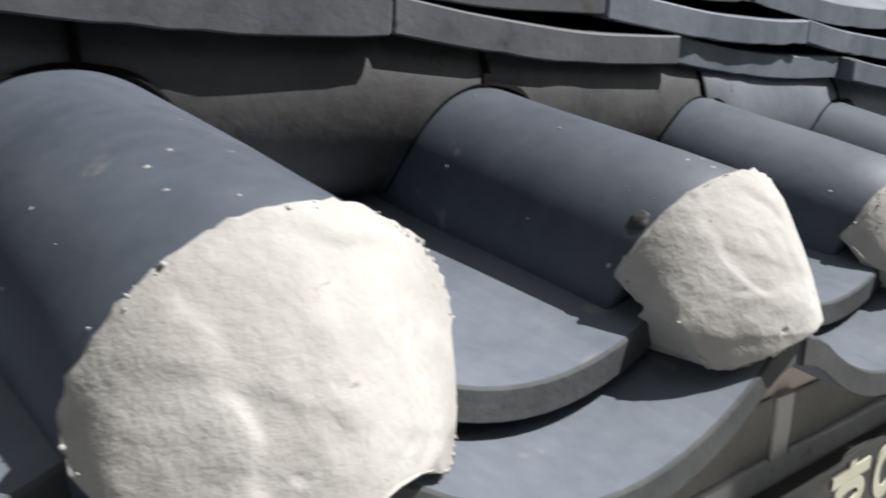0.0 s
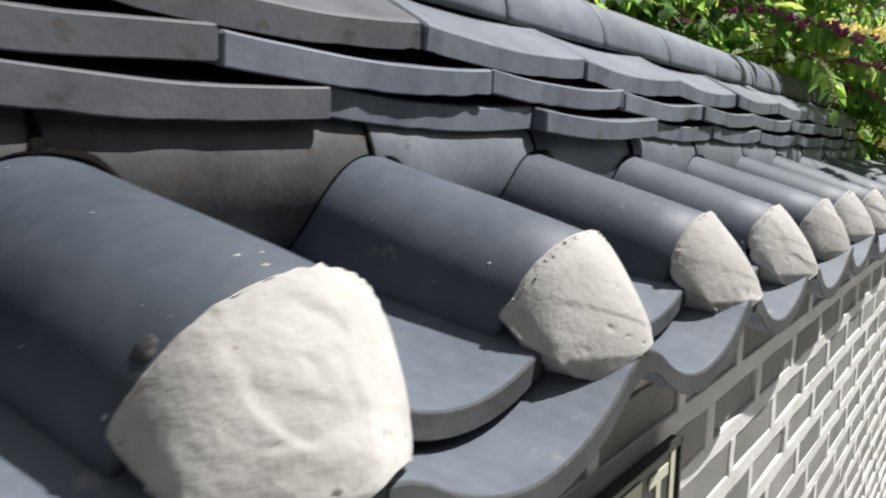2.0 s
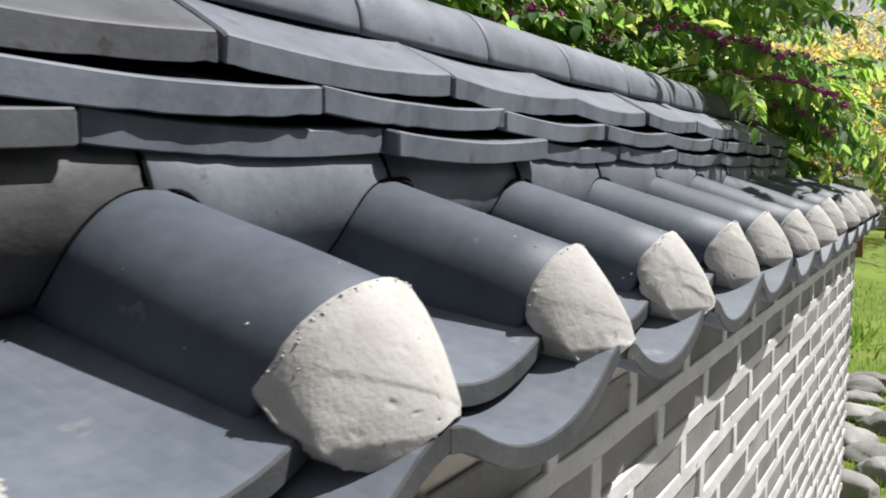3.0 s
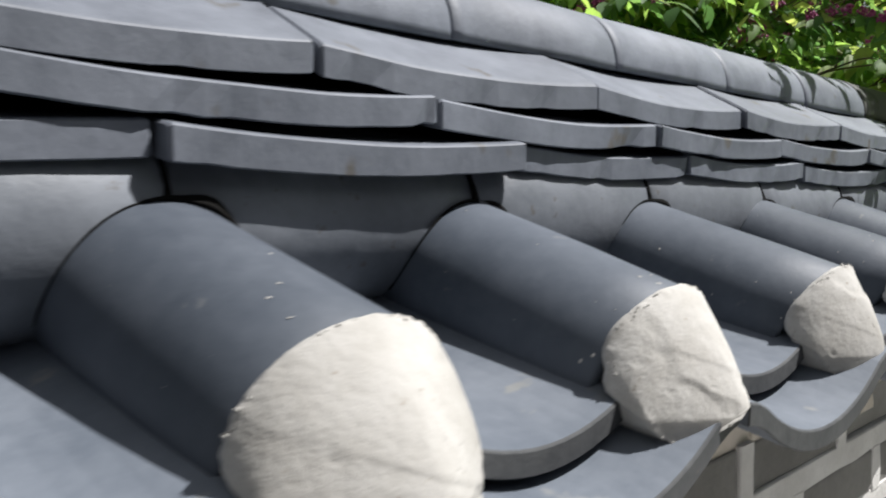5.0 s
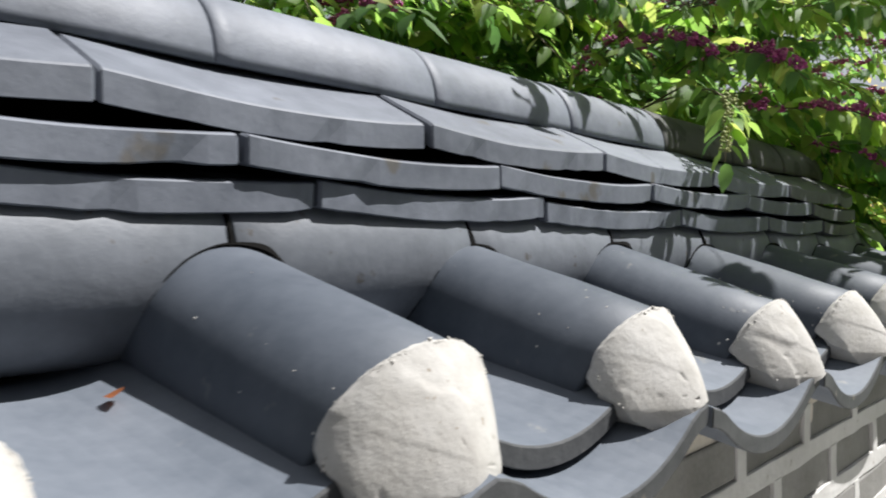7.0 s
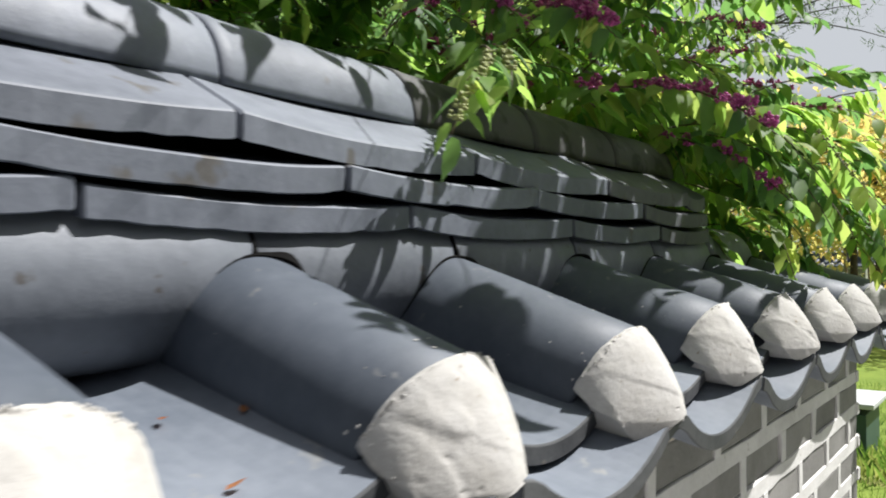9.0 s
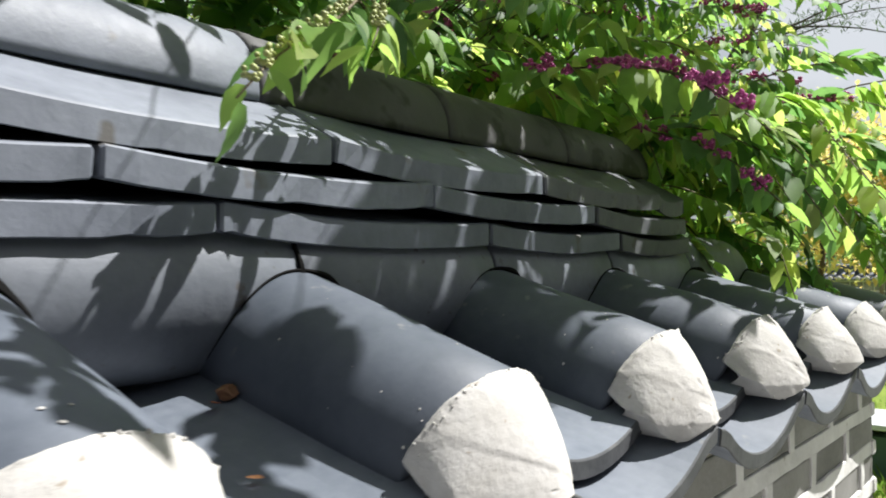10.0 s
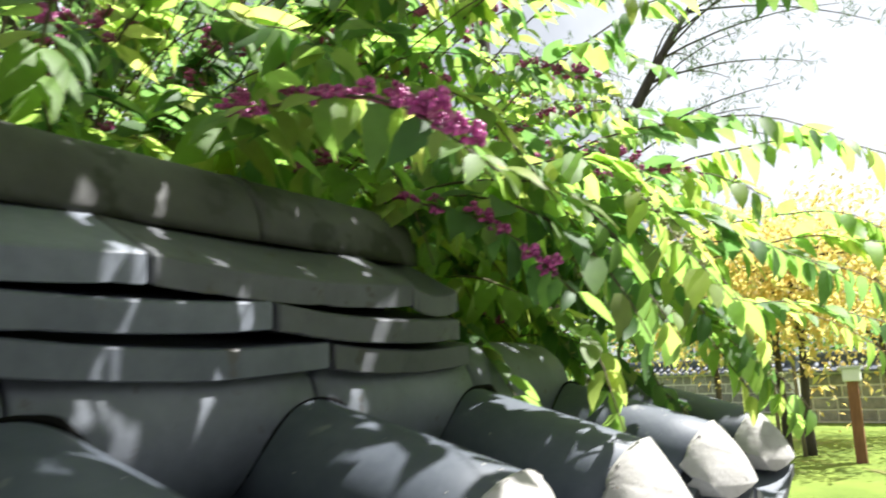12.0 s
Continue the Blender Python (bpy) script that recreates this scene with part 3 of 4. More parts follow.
    for c, (y, z, rise, joints) in enumerate(courses):
        for i in range(len(joints) - 1):
            a, b = joints[i], joints[i + 1]
            # tiles starting before 0.5 m or from 2.9 m on are darker
            me = stacked_tile_mesh(c * 20 + i, rise, (b - a) / 2 - 0.0022, M_TILE_OLD if 0.5 < a < 2.9 else M_TILE_DARKER)
            mid = (a + b) / 2
            out = {1: -0.006, 3: 0.010, 4: -0.006}.get(i, 0.008 if i > 4 else 0.0) if c == 0 else 0.0
            child("stacked_tile", me, roof, pose(mid, y + out + rnd.uniform(-0.003, 0.003), z + rnd.uniform(-0.002, 0.002), 0, rnd.uniform(-0.5, 0.5), rnd.uniform(-0.5, 0.5)))
            child("stacked_tile", me, roof, pose(mid, 2 * RIDGE_Y - y, z, 0, 0, 180))
    ridge = [ridge_tile_mesh(s + 90) for s in range(4)]
    grimy = ridge_tile_mesh(99, 0.295, M_TILE_DIRTY)
    for i in range(-4, 7):
        x = 1.368 + 0.2935 * i
        child("ridge_tile", grimy if i >= 4 else ridge[i % 4], roof, pose(x, RIDGE_Y + 0.003, 1.692, rnd.uniform(-0.8, 0.8), 0, rnd.uniform(-0.3, 0.3)))
    # near-black core inside the ridge, coloured as its gaps' shade, and bedding under the trough tiles
    xa, xb = -0.36, 3.36
    part("bedding", box_bm((xa, 0.572, 1.38), (xb, 2 * RIDGE_Y - 0.572, 1.685)), M_CORE, roof)
    part("bedding", box_bm((xb, 0.575, 1.38), (LAST * PITCH + X0 - 0.16, 2 * RIDGE_Y - 0.575, 1.55), 0.01), M_CORE, roof)
    heap = Heap()
    for k in range(FIRST, LAST):
        mid = X0 + PITCH * (k + 0.5)
        for s in (0, 1):
            def flip(y):
                return y if s == 0 else 2 * RIDGE_Y - y
            rings = []
            for i in range(13):
                u = -1 + i / 6
                x = mid + 0.15 * u
                za, zb = ((eave_dip(k) @ Vector((0, y, lower_z(u, y) - TROUGH_THICK - 0.002))).z for y in (0.289, 0.56))
                rings.append([Vector((x, flip(0.289), 1.27)), Vector((x, flip(0.289), max(1.272, za))), Vector((x, RIDGE_Y, max(1.272, zb))), Vector((x, RIDGE_Y, 1.27))])
            heap.add(loft(rings))
    child("bedding_mortar", heap.mesh("bedding_mortar", M_BEIGE), roof, None, "pale mortar filling between brick and tiles")


build_roof()

# ---- the brick wall ----
wall = empty("wall_1", (0, 0, 0), label="grey brick garden wall with raised pale mortar joints", category="brick wall", kind="structure")
COURSE, BRICK_H, BRICK_L, HEAD = 0.0765, 0.049, 0.200, 0.028
TOP = 1.298


def build_wall():
    part("wall_core", box_bm((WALL_START, WALL_FRONT + 0.02, 0), (WALL_END - 0.015, 2 * RIDGE_Y - WALL_FRONT - 0.02, 1.30)), M_MORTAR, wall)
    rnd = random.Random(11)
    joints = Heap()
    rest = Heap()
    step = BRICK_L + HEAD
    bricks = []
    for s in range(5):
        bm = box_bm((-BRICK_L / 2, -0.02, -BRICK_H / 2), (BRICK_L / 2, 0.02, BRICK_H / 2), 0.003)
        for v in bm.verts:
            v.co += wob(v.co, 14, 0.0022, s * 3.3)
        me = bpy.data.meshes.new("brick")
        bm.to_mesh(me)
        bm.free()
        me.materials.append(M_BRICK)
        bricks.append(me)
    rows = int(TOP / COURSE)

    def bar(x0, x1, z0, z1, y0, y1, along):
        """A hand-drawn raised joint, rounded and a little uneven."""
        n = max(2, int(max(x1 - x0, z1 - z0) / 0.05))
        rings = []
        for i in range(n + 1):
            f = i / n
            if along:
                x = x0 + (x1 - x0) * f
                pts = [(x, y0, z0), (x, y1 + 0.0015, z0), (x, y1, z0 + 0.0015), (x, y1, z1 - 0.0015), (x, y1 + 0.0015, z1), (x, y0, z1)]
            else:
                z = z0 + (z1 - z0) * f
                pts = [(x0, y0, z), (x0, y1 + 0.0015, z), (x0 + 0.0015, y1, z), (x1 - 0.0015, y1, z), (x1, y1 + 0.0015, z), (x1, y0, z)]
            rings.append([Vector(p) + wob(p, 22, 0.002) + wob(p, 70, 0.001) for p in pts])
        joints.add(loft(rings))

    made = 0
    for r in range(rows + 1):
        z1 = TOP - r * COURSE
        z0 = z1 - BRICK_H
        bar(WALL_START, WALL_END + 0.006, z0 - (COURSE - BRICK_H), z0, WALL_FRONT + 0.02, WALL_FRONT - 0.0004, True)
        # joints on the end face
        if z0 < 0:
            break
        off = 0.128 if r % 2 == 0 else 0.128 + step / 2
        x = off - 6 * step
        while x < WALL_END:
            a, b = max(x, WALL_START), min(x + BRICK_L, WALL_END - 0.01)
            if b - a > 0.03:
                dy = WALL_FRONT + 0.0212 + rnd.uniform(-0.002, 0.003)
                full = b - a > BRICK_L - 0.002
                m = pose((a + b) / 2, dy, (z0 + z1) / 2 + rnd.uniform(-0.002, 0.002), 0, rnd.uniform(-0.5, 0.5), rnd.uniform(-0.6, 0.6)) @ Matrix.Diagonal(((b - a) / BRICK_L, 1, 1, 1))
                if r < 14 and a > 0.35 and made < 290:
                    child("brick", bricks[rnd.randrange(5)], wall, m)
                    made += 1
                else:
                    src = bricks[rnd.randrange(5)]
                    rest.add(([v.co.copy() for v in src.vertices], [tuple(p.vertices) for p in src.polygons]), m)
            if x + BRICK_L + HEAD < WALL_END and x + BRICK_L > WALL_START:
                bar(x + BRICK_L + 0.001, x + BRICK_L + HEAD - 0.001, z0 - 0.002, z1 + 0.002, WALL_FRONT + 0.02, WALL_FRONT - 0.001, False)
            x += step
    # the end face: bricks and bed joints turn the corner
    for r in range(rows):
        z1 = TOP - r * COURSE
        z0 = z1 - BRICK_H
        y = WALL_FRONT + 0.012
        while y < 2 * RIDGE_Y - WALL_FRONT - 0.02:
            w = min(0.10 if (r % 2 and y < 0.35) else BRICK_L, 2 * RIDGE_Y - WALL_FRONT - 0.012 - y)
            src = bricks[rnd.randrange(5)]
            m = pose(WALL_END - 0.022, y + w / 2, (z0 + z1) / 2, 0, 0, 90) @ Matrix.Diagonal((w / BRICK_L, 1, 1, 1))
            rest.add(([v.co.copy() for v in src.vertices], [tuple(p.vertices) for p in src.polygons]), m)
            y += w + HEAD
        joints.add(loft([[Vector((WALL_END - 0.02, y, z0 - 0.027)), Vector((WALL_END + 0.005, y, z0 - 0.025)), Vector((WALL_END + 0.005, y, z0 - 0.002)), Vector((WALL_END - 0.02, y, z0))]
                         for y in (WALL_FRONT - 0.003, 0.5, 0.8, 2 * RIDGE_Y - WALL_FRONT)]))
    child("mortar_joints", joints.mesh("mortar_joints", M_MORTAR), wall, None, "raised pale mortar joints", "stuff")
    child("brickwork", rest.mesh("brickwork", M_BRICK), wall, None, "", "stuff")


build_wall()


# ---- the sign on the wall ----
def build_sign():
    y = WALL_FRONT - 0.016
    s = empty("no_smoking_sign", (0.73, y, 1.09), label="black panel with cream Korean lettering and a pink line", category="sign")
    x0, x1, z0, z1 = 0.50, 0.970, 0.98, 1.238
    back = box_bm((x0 - 0.73, -0.004, z0 - 1.09), (x1 - 0.73, 0.006, z1 - 1.09), 0.0015)
    part("panel", back, M_SIGN, s)
    bm = bmesh.new()
    for lo, hi in (((x0, z0), (x1, z0 + 0.006)), ((x0, z1 - 0.006), (x1, z1)), ((x0, z0), (x0 + 0.006, z1)), ((x1 - 0.006, z0), (x1, z1))):
        box_bm((lo[0] - 0.73, -0.007, lo[1] - 1.09), (hi[0] - 0.73, -0.0035, hi[1] - 1.09), 0.001, bm)
    part("frame", bm, M_SIGN, s)
    for i, ch in enumerate("흡연금지"):
        c = bpy.data.curves.new("letter", "FONT")
        c.body, c.size, c.extrude, c.align_x = ch, 0.104, 0.0008, "CENTER"
        c.offset = 0.0022
        tmp = bpy.data.objects.new("tmp", c)
        scene.collection.objects.link(tmp)
        me = bpy.data.meshes.new_from_object(tmp.evaluated_get(bpy.context.evaluated_depsgraph_get()))
        bpy.data.objects.remove(tmp)
        me.materials.clear()
        me.materials.append(M_CREAM)
        child("letter", me, s, pose(0.660 + i * 0.0865 - 0.73, -0.0048, 1.143 - 1.09, 90, 0, 0) @ Matrix.Diagonal((0.88, 1, 1, 1)), "cream raised letter")
    for i in range(9):
        w = 0.016 if i % 3 else 0.022
        part("small_letter", box_bm((0.655 + i * 0.033 - 0.73, -0.0052, -0.010), (0.655 + i * 0.033 + w - 0.73, -0.004, 0.018), 0.0004), M_PINK, s, "pink small print")
    h = Heap()
    pts = [(-0.235, -0.012, 0.118), (-0.20, -0.02, 0.112), (-0.165, -0.016, 0.105), (-0.12, -0.022, 0.108), (-0.105, -0.018, 0.085)]
    h.add(tube(pts, [0.0016] * 5, 6))
    h.add(tube([(-0.2, -0.014, 0.125), (-0.2, -0.018, 0.09), (-0.205, -0.014, 0.06)], [0.0022] * 3, 6))
    child("fixing_wire", h.mesh("fixing_wire", M_WIRE), s, None, "twisted rusty fixing wire")


build_sign()


# ---- plants ----
def leaf_vf(length, width, droop=0.25, fold=0.35, curl=0.0, rows=6):
    """A pointed, toothed leaf along +x, folded on its midrib."""
    v, f = [], []
    for i in range(rows + 1):
        s = i / rows
        w = width * (math.sin(math.pi * min(1, s ** 0.72)) ** 0.9 if 0 < s < 1 else 0.0)
        w *= (1.06 if i % 2 else 0.94)
        if s > 0.7:
            w *= 1 - (s - 0.7) * 0.8
        z = -droop * length * s * s
        y = curl * length * s * s
        up = fold * w
        v += [(length * s - 0.03 * length * (i % 2), y - w / 2, z + up * 0.5), (length * s, y, z), (length * s - 0.03 * length * (i % 2), y + w / 2, z + up * 0.5)]
    for i in range(rows):
        a = i * 3
        f += [(a, a + 3, a + 4, a + 1), (a + 1, a + 4, a + 5, a + 2)]
    return v, f


def orient(p, d, up):
    """A pose at p with x along d and z near up."""
    d = d.normalized()
    y = up.cross(d)
    if y.length < 1e-4:
        y = Vector((0, 1, 0))
    y.normalize()
    z = d.cross(y)
    m = Matrix((d, y, z)).transposed().to_4x4()
    m.translation = p
    return m


def bezier(p0, p1, p2, n):
    p0, p1, p2 = Vector(p0), Vector(p1), Vector(p2)
    return [p0 * (1 - t) ** 2 + p1 * 2 * t * (1 - t) + p2 * t * t for t in (i / n for i in range(n + 1))]


ICO_V, ICO_F = [], []


def small_ball():
    if not ICO_V:
        bm = bmesh.new()
        bmesh.ops.create_icosphere(bm, subdivisions=1, radius=1)
        bm.verts.index_update()
        ICO_V.extend([v.co.copy() for v in bm.verts])
        ICO_F.extend([tuple(v.index for v in f.verts) for f in bm.faces])
        bm.free()
    return ICO_V, ICO_F


def cluster_mesh(seed, material, count, spread, radius):
    rnd = random.Random(seed)
    h = Heap()
    for i in range(count):
        d = Vector((rnd.gauss(0, 1), rnd.gauss(0, 1), rnd.gauss(0, 0.7)))
        p = d.normalized() * spread * rnd.uniform(0.35, 1.0)
        p.z *= 0.75
        r = radius * rnd.uniform(0.85, 1.15)
        h.add(small_ball(), Matrix.Translation(p) @ Matrix.Diagonal((r, r, r, 1)))
    return h.mesh("fruit", material, True)


def build_bush():
    rnd = random.Random(21)
    bush = empty("beautyberry_bush", (3.4, 1.45, 0), label="green beautyberry bush with purple berries arching over the wall", category="bush")
    off = Matrix.Translation((-3.4, -1.45, 0))
    stems, leaves, young, dark = Heap(), Heap(), Heap(), Heap()
    hero = [mesh_from("leaf", *leaf_vf(0.08, 0.036, 0.2 + 0.1 * k, 0.2, 0.1 * (k - 1), 8), (M_LEAF_YOUNG, M_LEAF, M_LEAF_YOUNG)[k], True) for k in range(3)]
    purple = [cluster_mesh(s, M_BERRY, 24, 0.0115, 0.0031) for s in range(4)]
    buds = [cluster_mesh(s + 9, M_BUD, 12, 0.009, 0.0026) for s in range(3)]
    singles = [0]

    def stem(p0, p1, p2, start=0.25, gap=0.03, size=0.075, kind="mid", berries=(0, 0), bud=(0, 0), own=False, r=0.0035, bare=0):
        n = 26
        pts = bezier(p0, p1, p2, n)
        seed = rnd.uniform(0, 50)
        pts = [p + wob(p, 5, 0.03, seed) * (i / n) for i, p in enumerate(pts)]
        stems.add(tube([off @ p for p in pts], [r * (1.15 - 0.85 * i / n) for i in range(n + 1)], 5))
        length = sum((pts[i + 1] - pts[i]).length for i in range(n))
        count = max(3, int(length * (1 - start) / gap))
        turn = rnd.uniform(0, 3)
        for k in range(count + 1):
            t = start + (1 - start) * k / count
            i = min(n - 1, int(t * n))
            p = pts[i].lerp(pts[i + 1], t * n - i)
            d = (pts[i + 1] - pts[i]).normalized()
            side = d.cross(Vector((0, 0, 1)))
            side = side.normalized() if side.length > 0.05 else Vector((1, 0, 0))
            over = side.cross(d)
            turn += math.pi / 2 * 0.75
            for s in (-1, 1):
                if rnd.random() < 0.08:
                    continue
                a = turn * 0.35 + rnd.uniform(-0.4, 0.4)
                out = side * s * math.cos(a) + over * math.sin(a) * 0.5
                way = d * rnd.uniform(0.25, 0.7) + out * 0.9 + Vector((0, 0, -1)) * rnd.uniform(0.15, 0.75)
                ln = size * 1.1 * rnd.uniform(0.65, 1.25) * (1 - 0.45 * max(0, t - 0.6) / 0.4)
                up = (Vector((0.2, -0.3, 1)) + Vector((rnd.uniform(-0.6, 0.6), rnd.uniform(-0.6, 0.6), rnd.uniform(-0.3, 0.3)))).normalized()
                m = off @ orient(p + out * 0.006, way, up)
                if own and singles[0] < 280:
                    shape = hero[rnd.randrange(3)]
                    singles[0] += 1
                    if bare and (2 * k + (s + 1) // 2) % 5 < bare:
                        continue
                    child("leaf", shape, bush, m @ Matrix.Diagonal((ln / 0.08, ln / 0.08, ln / 0.08, 1)))
                else:
                    heap = {"young": young, "dark": dark}.get(kind, leaves)
                    if kind == "mid" and rnd.random() < 0.22:
                        heap = young
                    heap.add(leaf_vf(ln, ln * rnd.uniform(0.40, 0.54), rnd.uniform(0.05, 0.45), rnd.uniform(0.05, 0.3), rnd.uniform(-0.15, 0.15), 7), m)
            if berries[0] < t < berries[1] and rnd.random() < 0.85:
                for q in range(rnd.choice((1, 2))):
                    sc = rnd.uniform(0.8, 1.35)
                    child("fruit", purple[rnd.randrange(4)], bush, off @ Matrix.Translation(p + Vector((rnd.uniform(-0.014, 0.014), rnd.uniform(-0.014, 0.014), rnd.uniform(-0.004, 0.016)))) @ Matrix.Diagonal((sc, sc, sc, 1)), "purple berries")
            elif bud[0] < t < bud[1]:
                child("bud", buds[rnd.randrange(3)], bush, off @ Matrix.Translation(p + Vector((0, 0, 0.006))), "pale green buds")

    # the spray that hangs in front of the ridge
    stem((3.1, 1.05, 1.80), (2.68, 0.45, 1.925), (2.405, 0.38, 1.632), 0.5, 0.0225, 0.068, "young", (0, 0), (0.72, 0.98), True, 0.003, 2)
    stem((3.1, 1.05, 1.80), (2.75, 0.52, 1.935), (2.57, 0.43, 1.70), 0.55, 0.0265, 0.068, "young", (0, 0), (0.8, 0.95), True, 0.003, 2)
    # berry-laden arms over the ridge
    arms = (
        ((3.5, 1.35, 1.4), (3.15, 0.75, 2.12), (3.08, 0.235, 1.690)),
        ((3.5, 1.35, 1.4), (3.22, 0.70, 2.08), (3.17, 0.32, 1.755)),
        ((3.4, 1.3, 1.4), (2.95, 0.75, 2.15), (2.80, 0.37, 1.815)),
        ((3.6, 1.3, 1.4), (3.45, 0.70, 2.05), (3.36, 0.30, 1.62)),
        ((3.2, 1.4, 1.4), (2.85, 0.85, 2.2), (2.74, 0.52, 1.87)),
    )
    for a in arms:
        stem(*a, 0.35, 0.027, 0.075, "mid", (0.62, 0.97), (0, 0), True, 0.0036)
    # the curtain of leaves at the end of the ridge
    for i in range(30):
        x = rnd.uniform(3.36, 4.0)
        y = rnd.uniform(0.16, 0.60)
        z = 1.40 + 0.30 * rnd.random() + 0.12 * max(0, y - 0.4) - (0.03 if x > 3.6 else 0)
        z = max(z, 1.53) if x < 3.42 else z
        stem((x + rnd.uniform(0, 0.4), 1.35, 1.2), (x + rnd.uniform(-0.05, 0.1), y + 0.32, z + rnd.uniform(0.5, 0.75)), (x, y, z), 0.42, 0.032, 0.078, "young" if rnd.random() < 0.6 else "mid",
             (0.55, 0.75) if rnd.random() < 0.18 else (0, 0), (0.8, 0.97) if rnd.random() < 0.3 else (0, 0))
    # arms that reach out past the wall's end
    for i in range(13):
        x = rnd.uniform(3.75, 4.75)
        y = rnd.uniform(-0.12, 0.55)
        z = rnd.uniform(1.62, 1.95) - 0.12 * (x - 3.7)
        stem((x - 0.1, 1.45, 1.2), (x - 0.1, y + 0.5, z + rnd.uniform(0.3, 0.5)), (x, y, z), 0.4, 0.036, 0.085, "young" if rnd.random() < 0.65 else "mid", (0.6, 0.9) if rnd.random() < 0.12 else (0, 0))
    # crown behind the ridge
    for i in range(80):
        x = rnd.uniform(1.95, 4.6)
        y = rnd.uniform(0.70, 1.15) - 0.12 * max(0, x - 3)
        z = rnd.uniform(1.76, 2.12) + 0.12 * max(0, x - 2.6)
        if x < 2.3:
            z = min(z, 1.95)
            y = max(y, 0.9)
        stem((x + rnd.uniform(-0.1, 0.4), 1.5 + rnd.uniform(-0.1, 0.3), 0.9), (x + rnd.uniform(-0.1, 0.2), 1.25, z + rnd.uniform(0.25, 0.5)), (x, y, z), 0.4, 0.04, 0.075,
             rnd.choice(("mid", "young", "dark", "young")), (0.6, 0.97) if rnd.random() < 0.4 else (0, 0), (0.8, 0.97) if rnd.random() < 0.15 else (0, 0))
    # outer side beyond the wall's end, its shade partly put into darker leaves
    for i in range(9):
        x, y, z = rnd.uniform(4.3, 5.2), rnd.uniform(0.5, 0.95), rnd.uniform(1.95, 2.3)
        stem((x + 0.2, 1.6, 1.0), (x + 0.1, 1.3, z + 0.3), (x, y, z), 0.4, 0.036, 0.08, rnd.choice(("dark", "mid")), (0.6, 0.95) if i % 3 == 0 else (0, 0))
    for i in range(8):
        x, y, z = 4.3 + 0.1 * i, rnd.uniform(0.3, 0.66), rnd.uniform(1.85, 2.2)
        stem((x + 0.2, 1.6, 1.0), (x + 0.1, y + 0.5, z + 0.4), (x, y, z), 0.4, 0.034, 0.08, rnd.choice(("young", "mid")), (0.6, 0.95) if i % 4 == 0 else (0, 0))
    # overhead arms above the end of the ridge
    for i in range(13):
        x = rnd.uniform(2.75, 4.3)
        y = rnd.uniform(0.05, 0.55)
        z = rnd.uniform(2.0, 2.35) + 0.1 * (y - 0.3)
        stem((x + 0.3, 1.7, 1.5), (x + 0.1, y + 0.5, z + 0.4), (x, y, z), 0.5, 0.036, 0.08, rnd.choice(("mid", "young", "young")), (0.6, 0.95) if rnd.random() < 0.35 else (0, 0))
    # high canopy, added mostly out of view to shade the end of the ridge
    for i in range(23):
        x = rnd.uniform(3.02, 3.75)
        y = rnd.uniform(-0.08, 0.30)
        z = rnd.uniform(2.28, 2.56)
        if i % 4 == 0:
            x, y, z = rnd.uniform(2.8, 3.7), rnd.uniform(0.26, 0.6), rnd.uniform(1.9, 2.12)
        stem((x + 0.3, 1.9, 1.7), (x + 0.15, y + 0.5, z + 0.42), (x, y, z), 0.76, 0.022, 0.1, rnd.choice(("mid", "young", "mid")), (0, 0), (0, 0), False, 0.0026)
    # loose outer arms high above, spaced apart, added out of view to dapple the tiles
    for i in range(17):
        x = 2.50 + 0.055 * i + rnd.uniform(-0.02, 0.02)
        y = (0.05, 0.34, 0.14, 0.24)[i % 4] + rnd.uniform(-0.03, 0.03)
        z = 2.00 + 0.05 * (i % 3)
        if i > 3:
            stem((x + 0.7, 1.9, 1.8), (x + 0.35, y + 0.5, z + 0.38), (x, y, z), 0.87, 0.042, 0.1, "young", (0, 0), (0, 0), False, 0.0022)
    # arms just above the ridge, added out of view so that their leaves shadow it
    for i in range(12):
        x = 2.36 + 0.05 * i + rnd.uniform(-0.02, 0.02)
        stem((x + 0.7, 1.9, 1.8), (x + 0.35, 0.9, 2.5), (x, 0.40 + 0.06 * (i % 3), 2.14 + 0.04 * (i % 2)), 0.87, 0.042, 0.1, "young", (0, 0), (0, 0), False, 0.0022)
    # sunlit top of the crown
    for i in range(34):
        x = rnd.uniform(2.0, 3.9)
        y = rnd.uniform(0.72, 1.0)
        z = rnd.uniform(1.80, 2.2) + 0.1 * max(0, x - 2.6)
        if x < 2.3:
            z = min(z, 1.97)
        stem((x + rnd.uniform(-0.1, 0.4), 1.5, 1.1), (x + rnd.uniform(-0.1, 0.2), 1.2, z + 0.25), (x, y, z), 0.45, 0.034, 0.085, rnd.choice(("young", "mid")), (0.7, 0.97) if rnd.random() < 0.3 else (0, 0), (0.8, 0.97) if rnd.random() < 0.2 else (0, 0))
    # dense inside, its shade put into the darker leaf colour
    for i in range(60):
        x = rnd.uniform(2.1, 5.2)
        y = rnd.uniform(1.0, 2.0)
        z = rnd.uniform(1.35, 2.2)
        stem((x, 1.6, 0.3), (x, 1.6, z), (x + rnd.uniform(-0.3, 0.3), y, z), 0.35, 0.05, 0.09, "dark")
    # one long arm, added out of view to dapple a cover tile
    stem((3.2, 1.9, 1.8), (2.85, 0.57, 2.42), (2.50, 0.07, 2.04), 0.87, 0.042, 0.1, "young", (0, 0), (0, 0), False, 0.0022)
